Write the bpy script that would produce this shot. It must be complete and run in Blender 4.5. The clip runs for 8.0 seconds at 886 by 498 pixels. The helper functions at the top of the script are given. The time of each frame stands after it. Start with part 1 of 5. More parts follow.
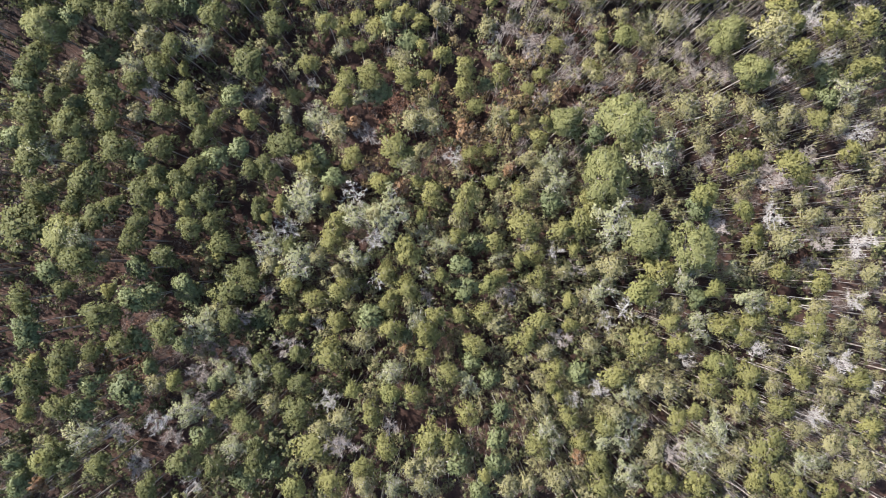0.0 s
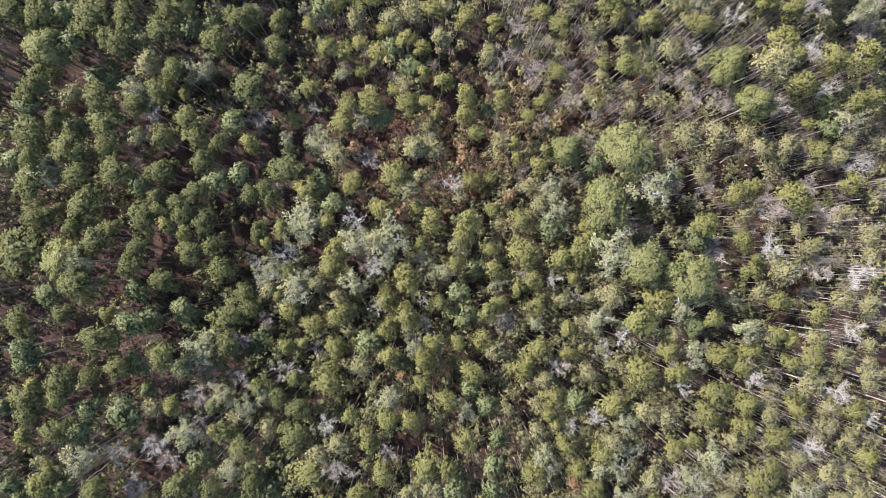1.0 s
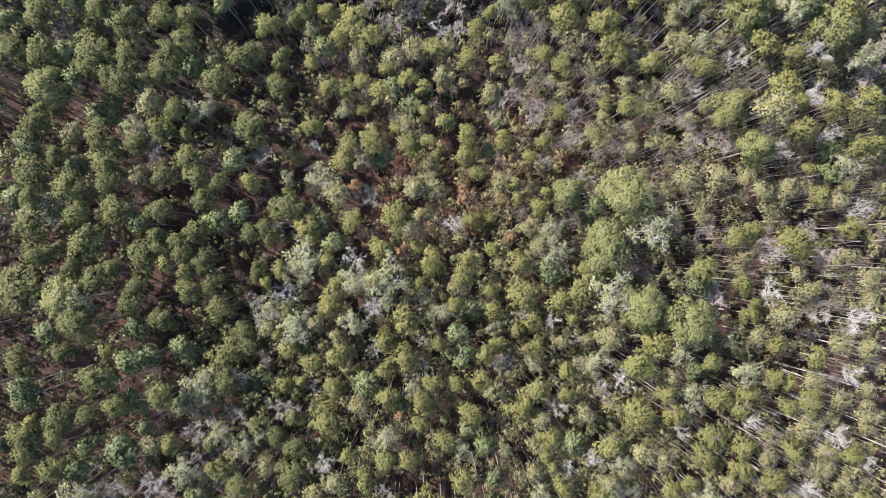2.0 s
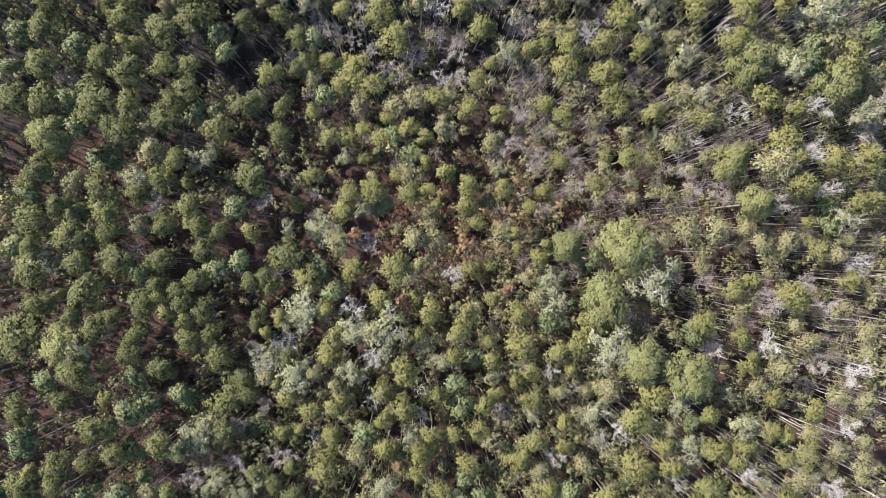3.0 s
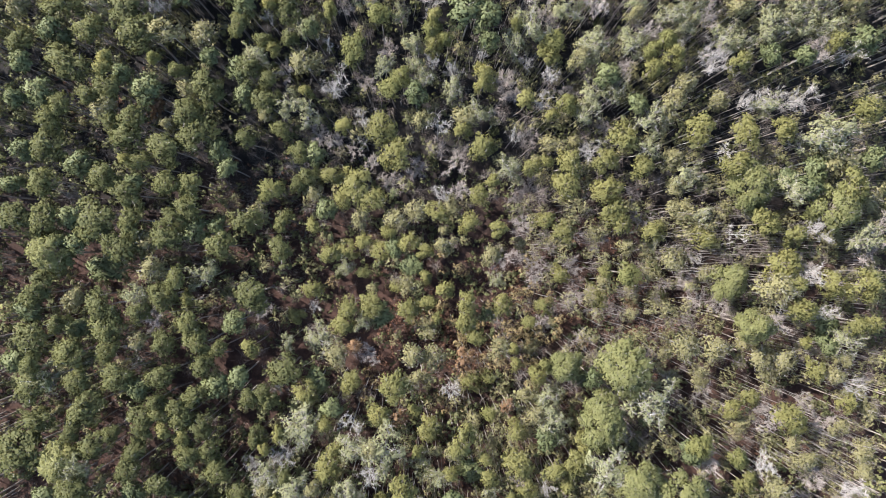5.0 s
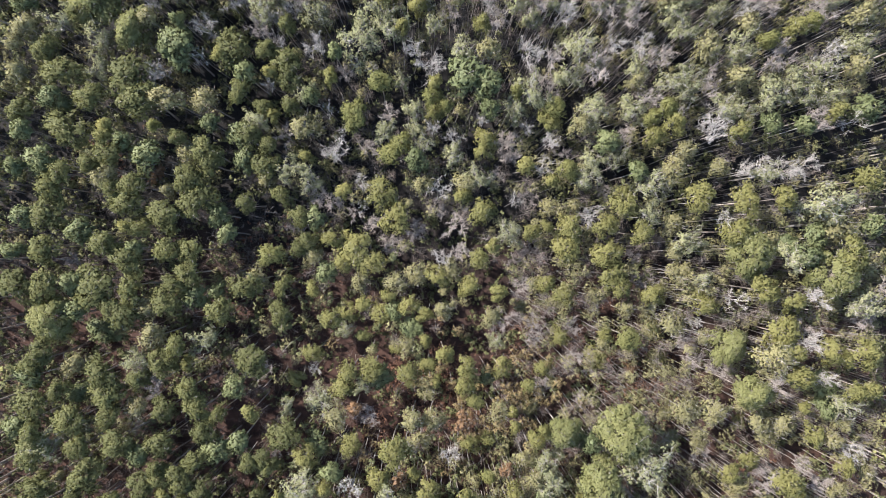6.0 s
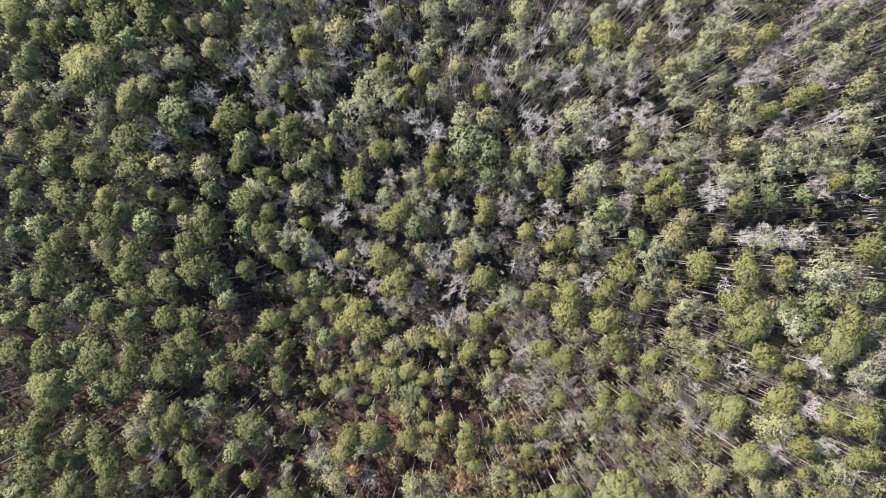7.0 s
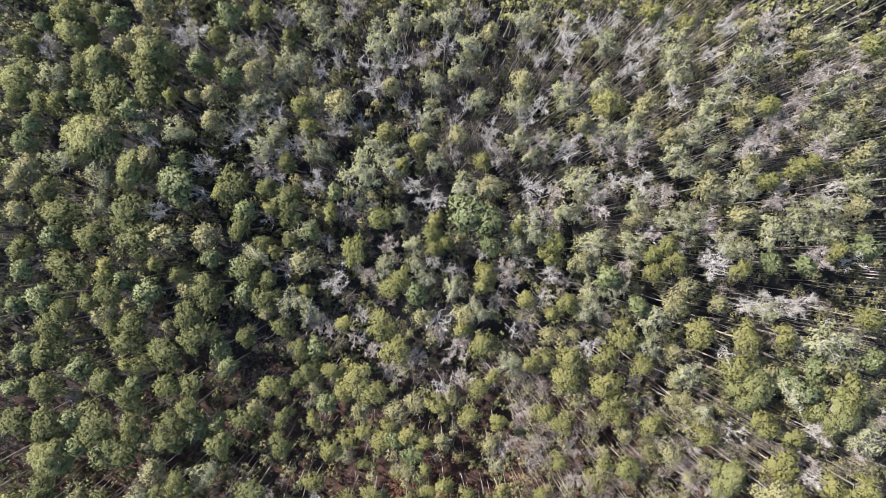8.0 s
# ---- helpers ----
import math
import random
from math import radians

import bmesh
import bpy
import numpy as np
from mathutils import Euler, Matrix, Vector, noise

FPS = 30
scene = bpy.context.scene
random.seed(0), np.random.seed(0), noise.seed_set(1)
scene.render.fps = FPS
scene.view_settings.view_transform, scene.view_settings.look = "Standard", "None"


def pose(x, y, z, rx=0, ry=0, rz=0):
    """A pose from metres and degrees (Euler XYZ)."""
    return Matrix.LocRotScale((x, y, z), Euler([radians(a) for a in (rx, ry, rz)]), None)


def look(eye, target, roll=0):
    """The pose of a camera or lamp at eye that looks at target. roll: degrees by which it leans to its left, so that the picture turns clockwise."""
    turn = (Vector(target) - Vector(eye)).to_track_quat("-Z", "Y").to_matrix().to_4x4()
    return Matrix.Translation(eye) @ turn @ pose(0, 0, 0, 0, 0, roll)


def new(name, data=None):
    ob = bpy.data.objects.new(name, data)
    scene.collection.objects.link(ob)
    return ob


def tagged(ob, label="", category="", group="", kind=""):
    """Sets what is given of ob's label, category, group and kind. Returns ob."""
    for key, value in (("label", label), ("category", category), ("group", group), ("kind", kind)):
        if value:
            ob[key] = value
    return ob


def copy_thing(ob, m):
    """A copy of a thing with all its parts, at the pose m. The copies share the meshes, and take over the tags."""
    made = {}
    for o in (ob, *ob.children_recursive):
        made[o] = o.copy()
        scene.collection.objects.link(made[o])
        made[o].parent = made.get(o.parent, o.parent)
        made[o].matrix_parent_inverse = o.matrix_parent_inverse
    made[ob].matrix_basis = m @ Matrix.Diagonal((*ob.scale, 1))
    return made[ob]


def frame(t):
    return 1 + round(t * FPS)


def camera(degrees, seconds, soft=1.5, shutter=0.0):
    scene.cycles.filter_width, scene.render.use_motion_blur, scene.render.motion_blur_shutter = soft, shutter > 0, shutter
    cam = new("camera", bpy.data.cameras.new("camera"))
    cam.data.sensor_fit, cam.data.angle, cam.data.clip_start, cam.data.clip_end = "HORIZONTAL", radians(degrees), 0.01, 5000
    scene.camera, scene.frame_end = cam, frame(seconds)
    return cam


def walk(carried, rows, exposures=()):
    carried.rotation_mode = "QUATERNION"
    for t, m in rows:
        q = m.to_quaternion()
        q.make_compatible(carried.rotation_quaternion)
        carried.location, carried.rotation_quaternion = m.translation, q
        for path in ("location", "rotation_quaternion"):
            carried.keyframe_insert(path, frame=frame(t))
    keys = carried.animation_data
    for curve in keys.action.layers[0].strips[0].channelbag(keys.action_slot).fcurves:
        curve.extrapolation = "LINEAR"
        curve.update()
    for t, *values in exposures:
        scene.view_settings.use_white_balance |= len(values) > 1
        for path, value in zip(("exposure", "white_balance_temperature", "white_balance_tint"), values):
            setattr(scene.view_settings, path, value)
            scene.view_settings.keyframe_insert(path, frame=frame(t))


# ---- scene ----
cam = camera(73.7, 8.0, soft=1.0)
METRES, EYE, TILT, LEAN, TURN = 80.0, 120.0, -90.0, -1.6, 0.0
ROWS = [
    (0.0, 0.0, 0.0, 0.0, 0.0, 0.0, -0.0),
    (0.5, 0.0008, -0.0003, 0.0263, -0.01, -0.04, -0.32),
    (1.0, 0.0008, -0.0004, 0.0621, -0.03, -0.1, -0.67),
    (1.5, 0.0006, -0.0005, 0.1056, -0.03, -0.17, -1.0),
    (3.0, -0.0033, -0.0026, 0.2714, -0.06, -0.34, -1.9),
    (3.5, -0.0057, -0.0031, 0.3346, -0.07, -0.43, -2.11),
    (4.0, -0.0081, -0.0037, 0.3995, -0.09, -0.45, -2.3),
    (4.5, -0.0101, -0.004, 0.4683, -0.07, -0.51, -2.5),
    (6.0, -0.0207, -0.0034, 0.694, -0.1, -0.97, -2.81),
    (6.5, -0.0242, -0.0035, 0.7699, -0.1, -1.08, -2.87),
    (7.0, -0.0279, -0.0033, 0.8459, -0.08, -1.17, -2.9),
    (7.5, -0.0308, -0.0025, 0.9216, -0.03, -1.26, -2.93),
    (8.0, -0.0336, -0.0011, 0.9993, 0.0, -1.32, -2.93),
]
walk(cam, [(t, pose(0, 0, EYE, TILT, LEAN, TURN) @ pose(METRES * x, METRES * y, METRES * z, 90 + 0.75 * pitch, roll, yaw)) for t, x, y, z, yaw, pitch, roll in ROWS], [(0.0, 2.34)])

# ---------------------------------------------------------------- light
SUN_ELEVATION, SUN_AZIMUTH = 39.0, 154.0   # degrees; azimuth counter-clockwise from +x
world = bpy.data.worlds.new("world")
scene.world = world
world.use_nodes = True
wn, wl = world.node_tree.nodes, world.node_tree.links
sky = wn.new("ShaderNodeTexSky")
sky.sky_type, sky.sun_disc = "NISHITA", False
sky.sun_elevation, sky.sun_rotation = radians(SUN_ELEVATION), radians(90 - SUN_AZIMUTH)
wn["Background"].inputs["Strength"].default_value = 0.122
wl.new(sky.outputs["Color"], wn["Background"].inputs["Color"])
sun_data = bpy.data.lights.new("sun", "SUN")
sun_data.energy, sun_data.angle, sun_data.color = 4.05, radians(0.6), (1.0, 0.942, 0.888)
sun = new("sun", sun_data)
ea, aa = radians(SUN_ELEVATION), radians(SUN_AZIMUTH)
sun_way = Vector((math.cos(ea) * math.cos(aa), math.cos(ea) * math.sin(aa), math.sin(ea)))
sun.matrix_world = look(sun_way * 300, (0, 0, 0))


# ---------------------------------------------------------------- materials
def material(name, low, high, rough=0.65, leaf=0.0, scale=1.2, bump=0.0, object_share=0.5, piece_share=0.4, gloss=0.16):
    """A surface between two colours: varied from thing to thing, by a coarse and a fine noise, and from piece to piece."""
    mat = bpy.data.materials.new(name)
    mat.use_nodes = True
    n, l = mat.node_tree.nodes, mat.node_tree.links
    bsdf, out = n["Principled BSDF"], n["Material Output"]
    bsdf.inputs["Roughness"].default_value = rough
    bsdf.inputs["Specular IOR Level"].default_value = gloss
    info, geo, pos = n.new("ShaderNodeObjectInfo"), n.new("ShaderNodeNewGeometry"), n.new("ShaderNodeTexCoord")
    coarse, fine = n.new("ShaderNodeTexNoise"), n.new("ShaderNodeTexNoise")
    coarse.inputs["Scale"].default_value, coarse.inputs["Detail"].default_value = scale, 3.0
    fine.inputs["Scale"].default_value, fine.inputs["Detail"].default_value = scale * 9, 4.0
    l.new(pos.outputs["Object"], coarse.inputs["Vector"])
    l.new(pos.outputs["Object"], fine.inputs["Vector"])

    def calc(op, a, b):
        node = n.new("ShaderNodeMath")
        node.operation = op
        for socket, value in zip(node.inputs, (a, b)):
            if isinstance(value, (int, float)):
                socket.default_value = value
            else:
                l.new(value, socket)
        return node.outputs[0]

    rest = 1.0 - object_share
    mix = calc("MULTIPLY", info.outputs["Random"], object_share)
    mix = calc("ADD", mix, calc("MULTIPLY", coarse.outputs["Fac"], rest * (0.8 - piece_share)))
    mix = calc("ADD", mix, calc("MULTIPLY", geo.outputs["Random Per Island"], rest * piece_share))
    mix = calc("ADD", mix, calc("MULTIPLY", fine.outputs["Fac"], rest * 0.2))
    ramp = n.new("ShaderNodeValToRGB")
    ramp.color_ramp.elements[0].position, ramp.color_ramp.elements[1].position = 0.02, 0.98
    ramp.color_ramp.elements[0].color, ramp.color_ramp.elements[1].color = (*low, 1), (*high, 1)
    l.new(mix, ramp.inputs["Fac"])
    l.new(ramp.outputs["Color"], bsdf.inputs["Base Color"])
    if bump:
        bumps = n.new("ShaderNodeBump")
        bumps.inputs["Strength"].default_value = bump
        l.new(fine.outputs["Fac"], bumps.inputs["Height"])
        l.new(bumps.outputs["Normal"], bsdf.inputs["Normal"])
    if leaf:
        thin, both = n.new("ShaderNodeBsdfTranslucent"), n.new("ShaderNodeMixShader")
        both.inputs["Fac"].default_value = leaf
        l.new(ramp.outputs["Color"], thin.inputs["Color"])
        l.new(bsdf.outputs["BSDF"], both.inputs[1])
        l.new(thin.outputs["BSDF"], both.inputs[2])
        l.new(both.outputs["Shader"], out.inputs["Surface"])
    return mat


BARK = material("pine_bark", (0.112, 0.093, 0.081), (0.285, 0.249, 0.220), 0.9, scale=1.5, bump=0.6)
GREY_BARK = material("grey_bark", (0.135, 0.122, 0.112), (0.310, 0.286, 0.266), 0.9, scale=1.5, bump=0.6)
PALE_WOOD = material("bleached_wood", (0.18, 0.168, 0.157), (0.32, 0.298, 0.278), 0.85, scale=2.0, bump=0.4)
SNAG_WOOD = material("barkless_wood", (0.19, 0.178, 0.166), (0.33, 0.309, 0.286), 0.8, scale=2.0, bump=0.4)
NEEDLES = material("pine_needles", (0.102, 0.102, 0.038), (0.168, 0.157, 0.058), 0.7, 0.45, piece_share=0.16)
GREEN_NEEDLES = material("green_needles", (0.061, 0.066, 0.027), (0.111, 0.113, 0.044), 0.7, 0.45, piece_share=0.16)
BRIGHT = material("bright_needles", (0.104, 0.108, 0.041), (0.152, 0.148, 0.054), 0.7, 0.45, piece_share=0.16)
BROAD = material("broad_needles", (0.110, 0.115, 0.047), (0.172, 0.170, 0.070), 0.7, 0.45, piece_share=0.16)
OLIVE = material("olive_leaves", (0.113, 0.107, 0.051), (0.178, 0.162, 0.080), 0.7, 0.32, piece_share=0.18, object_share=0.4)
DEEP = material("evergreen_leaves", (0.052, 0.064, 0.030), (0.112, 0.122, 0.054), 0.6, 0.22, piece_share=0.22)
LICHEN = material("lichen_grey_leaves", (0.108, 0.112, 0.060), (0.182, 0.181, 0.100), 0.85, 0.25, piece_share=0.22)
RUSSET = material("russet_leaves", (0.085, 0.050, 0.030), (0.180, 0.110, 0.060), 0.7, 0.3)
BROWN_TWIGS = material("brown_twigs", (0.110, 0.093, 0.084), (0.250, 0.216, 0.198), 0.9)
PALE_TWIGS = material("pale_twigs", (0.150, 0.138, 0.129), (0.270, 0.250, 0.235), 0.9)
BRUSH = material("brush_twigs", (0.042, 0.034, 0.030), (0.180, 0.148, 0.128), 0.9, object_share=0.0, piece_share=0.5, scale=0.1)
GREY_BRUSH = material("grey_brush_twigs", (0.032, 0.031, 0.032), (0.150, 0.142, 0.138), 0.9, object_share=0.0, piece_share=0.5, scale=0.1)
SHRUB = material("shrub_leaves", (0.034, 0.040, 0.019), (0.115, 0.115, 0.050), 0.65, 0.2, object_share=0.0, piece_share=0.3, scale=0.12)
LOW_OLIVE = material("low_olive_leaves", (0.098, 0.094, 0.046), (0.196, 0.176, 0.090), 0.65, 0.25, object_share=0.0, piece_share=0.2, scale=0.1)
OCHRE = material("ochre_leaves", (0.096, 0.076, 0.038), (0.190, 0.140, 0.068), 0.7, 0.25, object_share=0.0, piece_share=0.2, scale=0.1)
LOW_TWIGS = material("low_twigs", (0.050, 0.041, 0.036), (0.150, 0.124, 0.110), 0.9, object_share=0.0, piece_share=0.25, scale=0.08)
BRACKEN = material("dry_bracken", (0.060, 0.032, 0.023), (0.155, 0.083, 0.054), 0.85, 0.15, object_share=0.0, piece_share=0.4, scale=0.2)
EDGE = material("edge_needles", (0.075, 0.080, 0.032), (0.165, 0.160, 0.065), 0.6, 0.2, object_share=0.0, piece_share=0.3, scale=0.15)
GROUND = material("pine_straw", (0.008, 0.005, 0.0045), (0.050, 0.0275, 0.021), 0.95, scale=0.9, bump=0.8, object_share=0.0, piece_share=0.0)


def north_ground(mat):
    """Blends the dry straw into a near-black ground tone in the north of the forest, along an uneven edge."""
    n, l = mat.node_tree.nodes, mat.node_tree.links
    pos, parts, edge = n.new("ShaderNodeTexCoord"), n.new("ShaderNodeSeparateXYZ"), n.new("ShaderNodeTexNoise")
    edge.inputs["Scale"].default_value = 0.035
    l.new(pos.outputs["Object"], parts.inputs["Vector"])
    l.new(pos.outputs["Object"], edge.inputs["Vector"])
    span, shift = n.new("ShaderNodeMapRange"), n.new("ShaderNodeMath")
    shift.operation = "MULTIPLY_ADD"
    l.new(edge.outputs["Fac"], shift.inputs[0])
    shift.inputs[1].default_value = 40.0
    l.new(parts.outputs["Y"], shift.inputs[2])
    span.inputs["From Min"].default_value, span.inputs["From Max"].default_value = 58.0, 80.0
    l.new(shift.outputs[0], span.inputs["Value"])
    mix, ramp = n.new("ShaderNodeMix"), n["Color Ramp"]
    litter, patches, shade = n.new("ShaderNodeTexVoronoi"), n.new("ShaderNodeTexNoise"), n.new("ShaderNodeMath")
    litter.inputs["Scale"].default_value, litter.inputs["Randomness"].default_value = 3.2, 1.0
    patches.inputs["Scale"].default_value, patches.inputs["Detail"].default_value, patches.inputs["Roughness"].default_value = 0.35, 8.0, 0.75
    shade.operation = "MULTIPLY_ADD"
    shade.inputs[1].default_value = 0.38
    cell = n.new("ShaderNodeSeparateColor")
    l.new(pos.outputs["Object"], litter.inputs["Vector"])
    l.new(pos.outputs["Object"], patches.inputs["Vector"])
    l.new(litter.outputs["Color"], cell.inputs["Color"])
    l.new(cell.outputs["Red"], shade.inputs[0])
    stretch = n.new("ShaderNodeMapRange")
    stretch.inputs["From Min"].default_value, stretch.inputs["From Max"].default_value = 0.35, 0.68
    stretch.inputs["To Max"].default_value = 0.62
    l.new(patches.outputs["Fac"], stretch.inputs["Value"])
    l.new(stretch.outputs["Result"], shade.inputs[2])
    l.new(shade.outputs[0], ramp.inputs["Fac"])
    mix.data_type = "RGBA"
    colour = [s for s in mix.inputs if s.type == "RGBA"]
    north_ramp = n.new("ShaderNodeValToRGB")
    north_ramp.color_ramp.elements[0].color, north_ramp.color_ramp.elements[1].color = (0.0025, 0.0025, 0.003, 1), (0.018, 0.016, 0.015, 1)
    l.new(shade.outputs[0], north_ramp.inputs["Fac"])
    l.new(north_ramp.outputs["Color"], colour[1])
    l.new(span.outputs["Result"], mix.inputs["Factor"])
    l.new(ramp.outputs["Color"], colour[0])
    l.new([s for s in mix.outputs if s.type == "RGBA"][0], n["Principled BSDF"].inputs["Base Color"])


north_ground(GROUND)


# ---------------------------------------------------------------- mesh code
def mesh_of(name, verts, faces, mat):
    me = bpy.data.meshes.new(name)
    me.from_pydata(verts, [], faces)
    me.materials.append(mat)
    return me


def tube(verts, faces, path, radii, sides=5):
    """Adds a tapered tube along a path of points."""
    first = len(verts)
    for i, p in enumerate(path):
        a, b = path[max(0, i - 1)], path[min(len(path) - 1, i + 1)]
        way = (Vector(b) - Vector(a)).normalized()
        side = way.orthogonal().normalized()
        other = way.cross(side)
        for k in range(sides):
            turn = math.tau * k / sides
            verts.append(tuple(Vector(p) + (side * math.cos(turn) + other * math.sin(turn)) * radii[i]))
    for i in range(len(path) - 1):
        for k in range(sides):
            a, b = first + i * sides + k, first + i * sides + (k + 1) % sides
            faces.append((a, b, b + sides, a + sides))
    return first


def unit(v):
    return v / np.maximum(np.linalg.norm(v, axis=-1, keepdims=True), 1e-9)


def leaves(rng, centres, radius, count, size, flat=0.75, up=0.45, hearts=None):
    """Small pointed leaf tufts round each centre: triangles, and normals that follow the rounded crown round its hearts."""
    c = np.repeat(np.asarray(centres, float), count, axis=0)
    m = len(c)
    d = unit(rng.normal(size=(m, 3)))
    own = np.repeat(radius * rng.uniform(0.7, 1.25, (len(centres), 1)), count, axis=0)
    c = c + d * own * rng.uniform(0.3, 1.2, (m, 1)) * (1, 1, flat)
    n = unit(d * 0.9 + rng.normal(size=(m, 3)) * 0.5 + (0, 0, up * (1 if hearts is None else 0.5)))
    u = unit(np.cross(n, rng.normal(size=(m, 3))))
    v = np.cross(n, u)
    s = size * rng.uniform(0.6, 1.3, (m, 1))
    tris = np.stack([c - u * s * 0.5 - v * s * 0.4, c + u * s * 0.5 - v * s * 0.4, c + v * s * 0.9 - n * s * 0.15], 1)
    if hearts is None:
        return tris
    middle = hearts.mean(axis=0)
    near = hearts[np.argmin(((c[:, None] - hearts[None]) ** 2).sum(-1), axis=1)]
    soft = unit(unit(c - near) * 0.36 + unit(c - middle) * 0.4 + n * 0.32 + (0, 0, 0.16))
    face = np.cross(tris[:, 1] - tris[:, 0], tris[:, 2] - tris[:, 0])
    back = (face * soft).sum(-1) < 0
    tris[back] = tris[back][:, ::-1]
    return tris, soft


def twigs(rng, roots, ways, length, width):
    """Thin pointed twigs that start at the roots: an array of triangles."""
    m = len(roots)
    w = unit(ways)
    side = unit(np.cross(w, rng.normal(size=(m, 3)))) * width * rng.uniform(0.6, 1.2, (m, 1)) / 2
    tip = roots + w * length * rng.uniform(0.5, 1.3, (m, 1))
    return np.stack([roots - side, roots + side, tip], 1)


def soup(name, pieces, mat):
    """One mesh from arrays of loose triangles, some with their own normals."""
    pieces = [p if isinstance(p, tuple) else (p, None) for p in pieces]
    pts = np.concatenate([p[0] for p in pieces]).reshape(-1, 3)
    me = bpy.data.meshes.new(name)
    m = len(pts)
    me.vertices.add(m)
    me.vertices.foreach_set("co", pts.astype(np.float32).ravel())
    me.loops.add(m)
    me.loops.foreach_set("vertex_index", np.arange(m, dtype=np.int32))
    me.polygons.add(m // 3)
    me.polygons.foreach_set("loop_start", np.arange(0, m, 3, dtype=np.int32))
    me.update(calc_edges=True)
    if any(p[1] is not None for p in pieces):
        flat = [unit(np.cross(t[:, 1] - t[:, 0], t[:, 2] - t[:, 0])) if n is None else n for t, n in pieces]
        me.normals_split_custom_set(np.repeat(np.concatenate(flat), 3, axis=0).tolist())
    me.materials.append(mat)
    return me


def part(name, data, parent, label=""):
    ob = new(name, data)
    ob.parent = parent
    return tagged(ob, label, kind="stuff" if name == "branchwork" else "")


def stem_of(rng, height, sway=0.3):
    bend = rng.normal(size=2) * sway

    def stem(z):
        k = z / height
        return np.array((bend[0] * math.sin(k * 3.0), bend[1] * math.sin(k * 2.3), z))

    return stem


def domes(rng, stem, height, spread, depth, lobes, clumps, wide=0.52):
    """Centres of leaf clumps on the upper sides of a few rounded lobes, and the lobes' own centres."""
    hearts, centres = [], []
    for i in range(lobes):
        angle = i * 2.39996 + rng.uniform(0, 0.8)
        out = spread * (0.0 if i == 0 else rng.uniform(0.3, 0.62) if lobes < 12 else math.sqrt(rng.uniform(0.05, 0.62)))
        size = spread * wide * (1.05 if i == 0 else rng.uniform(0.55, 0.98))
        drop = depth * (out / spread) ** 1.5 * rng.uniform(0.5, 1.1)
        heart = stem(height) + np.array((math.cos(angle) * out, math.sin(angle) * out, -size * 0.75 - drop))
        hearts.append(heart)
        k = max(3, clumps // lobes)
        d = unit(rng.normal(size=(k, 3)))
        d[:, 2] = np.abs(d[:, 2]) * 1.25 - 0.4
        centres.append(heart + d * size * rng.uniform(0.75, 1.05, (k, 1)))
    return np.array(hearts), np.concatenate(centres)


def leafy(rng, foliage, bark, height, spread, depth, lobes, clumps, each, size, puff, girth=0.2, twig_share=0, wide=0.52):
    """Meshes of a tree in leaf at its own base: a trunk that forks into limbs, and a crown."""
    stem = stem_of(rng, height)
    v, f = [], []
    zs = np.linspace(-0.3, height - spread * 0.6, 7)
    tube(v, f, [tuple(stem(z)) for z in zs], [girth * (1.15 if z < 0 else 1 - 0.72 * z / height) for z in zs], 5)
    hearts, centres = domes(rng, stem, height, spread, depth, lobes, clumps, wide)
    for heart in hearts:
        root = stem(max(2.0, heart[2] - spread * rng.uniform(0.35, 0.8)))
        tube(v, f, [tuple(root), tuple((root + heart) / 2 + rng.normal(size=3) * 0.12), tuple(heart)], [girth * 0.4, girth * 0.3, girth * 0.16], 4)
    for c in centres[::9]:
        heart = hearts[np.argmin(np.linalg.norm(hearts - c, axis=1))]
        tube(v, f, [tuple(heart), tuple(c)], [girth * 0.16, girth * 0.05], 3)
    made = [("trunk", mesh_of("trunk", v, f, bark)), ("crown", soup("crown", [leaves(rng, centres, puff, each, size, hearts=hearts)], foliage))]
    if twig_share:
        centres = centres[rng.random(len(centres)) < twig_share] if twig_share < 1 else centres
        twig_share = max(1, int(twig_share))
        roots = np.repeat(centres, twig_share, axis=0) + rng.normal(size=(len(centres) * twig_share, 3)) * 0.3
        ways = unit(roots - stem(height * 0.7)) + rng.normal(size=roots.shape) * 0.5
        made.append(("branchwork", soup("branchwork", [twigs(rng, roots, ways, 0.8, 0.04)], PALE_TWIGS)))
    return made


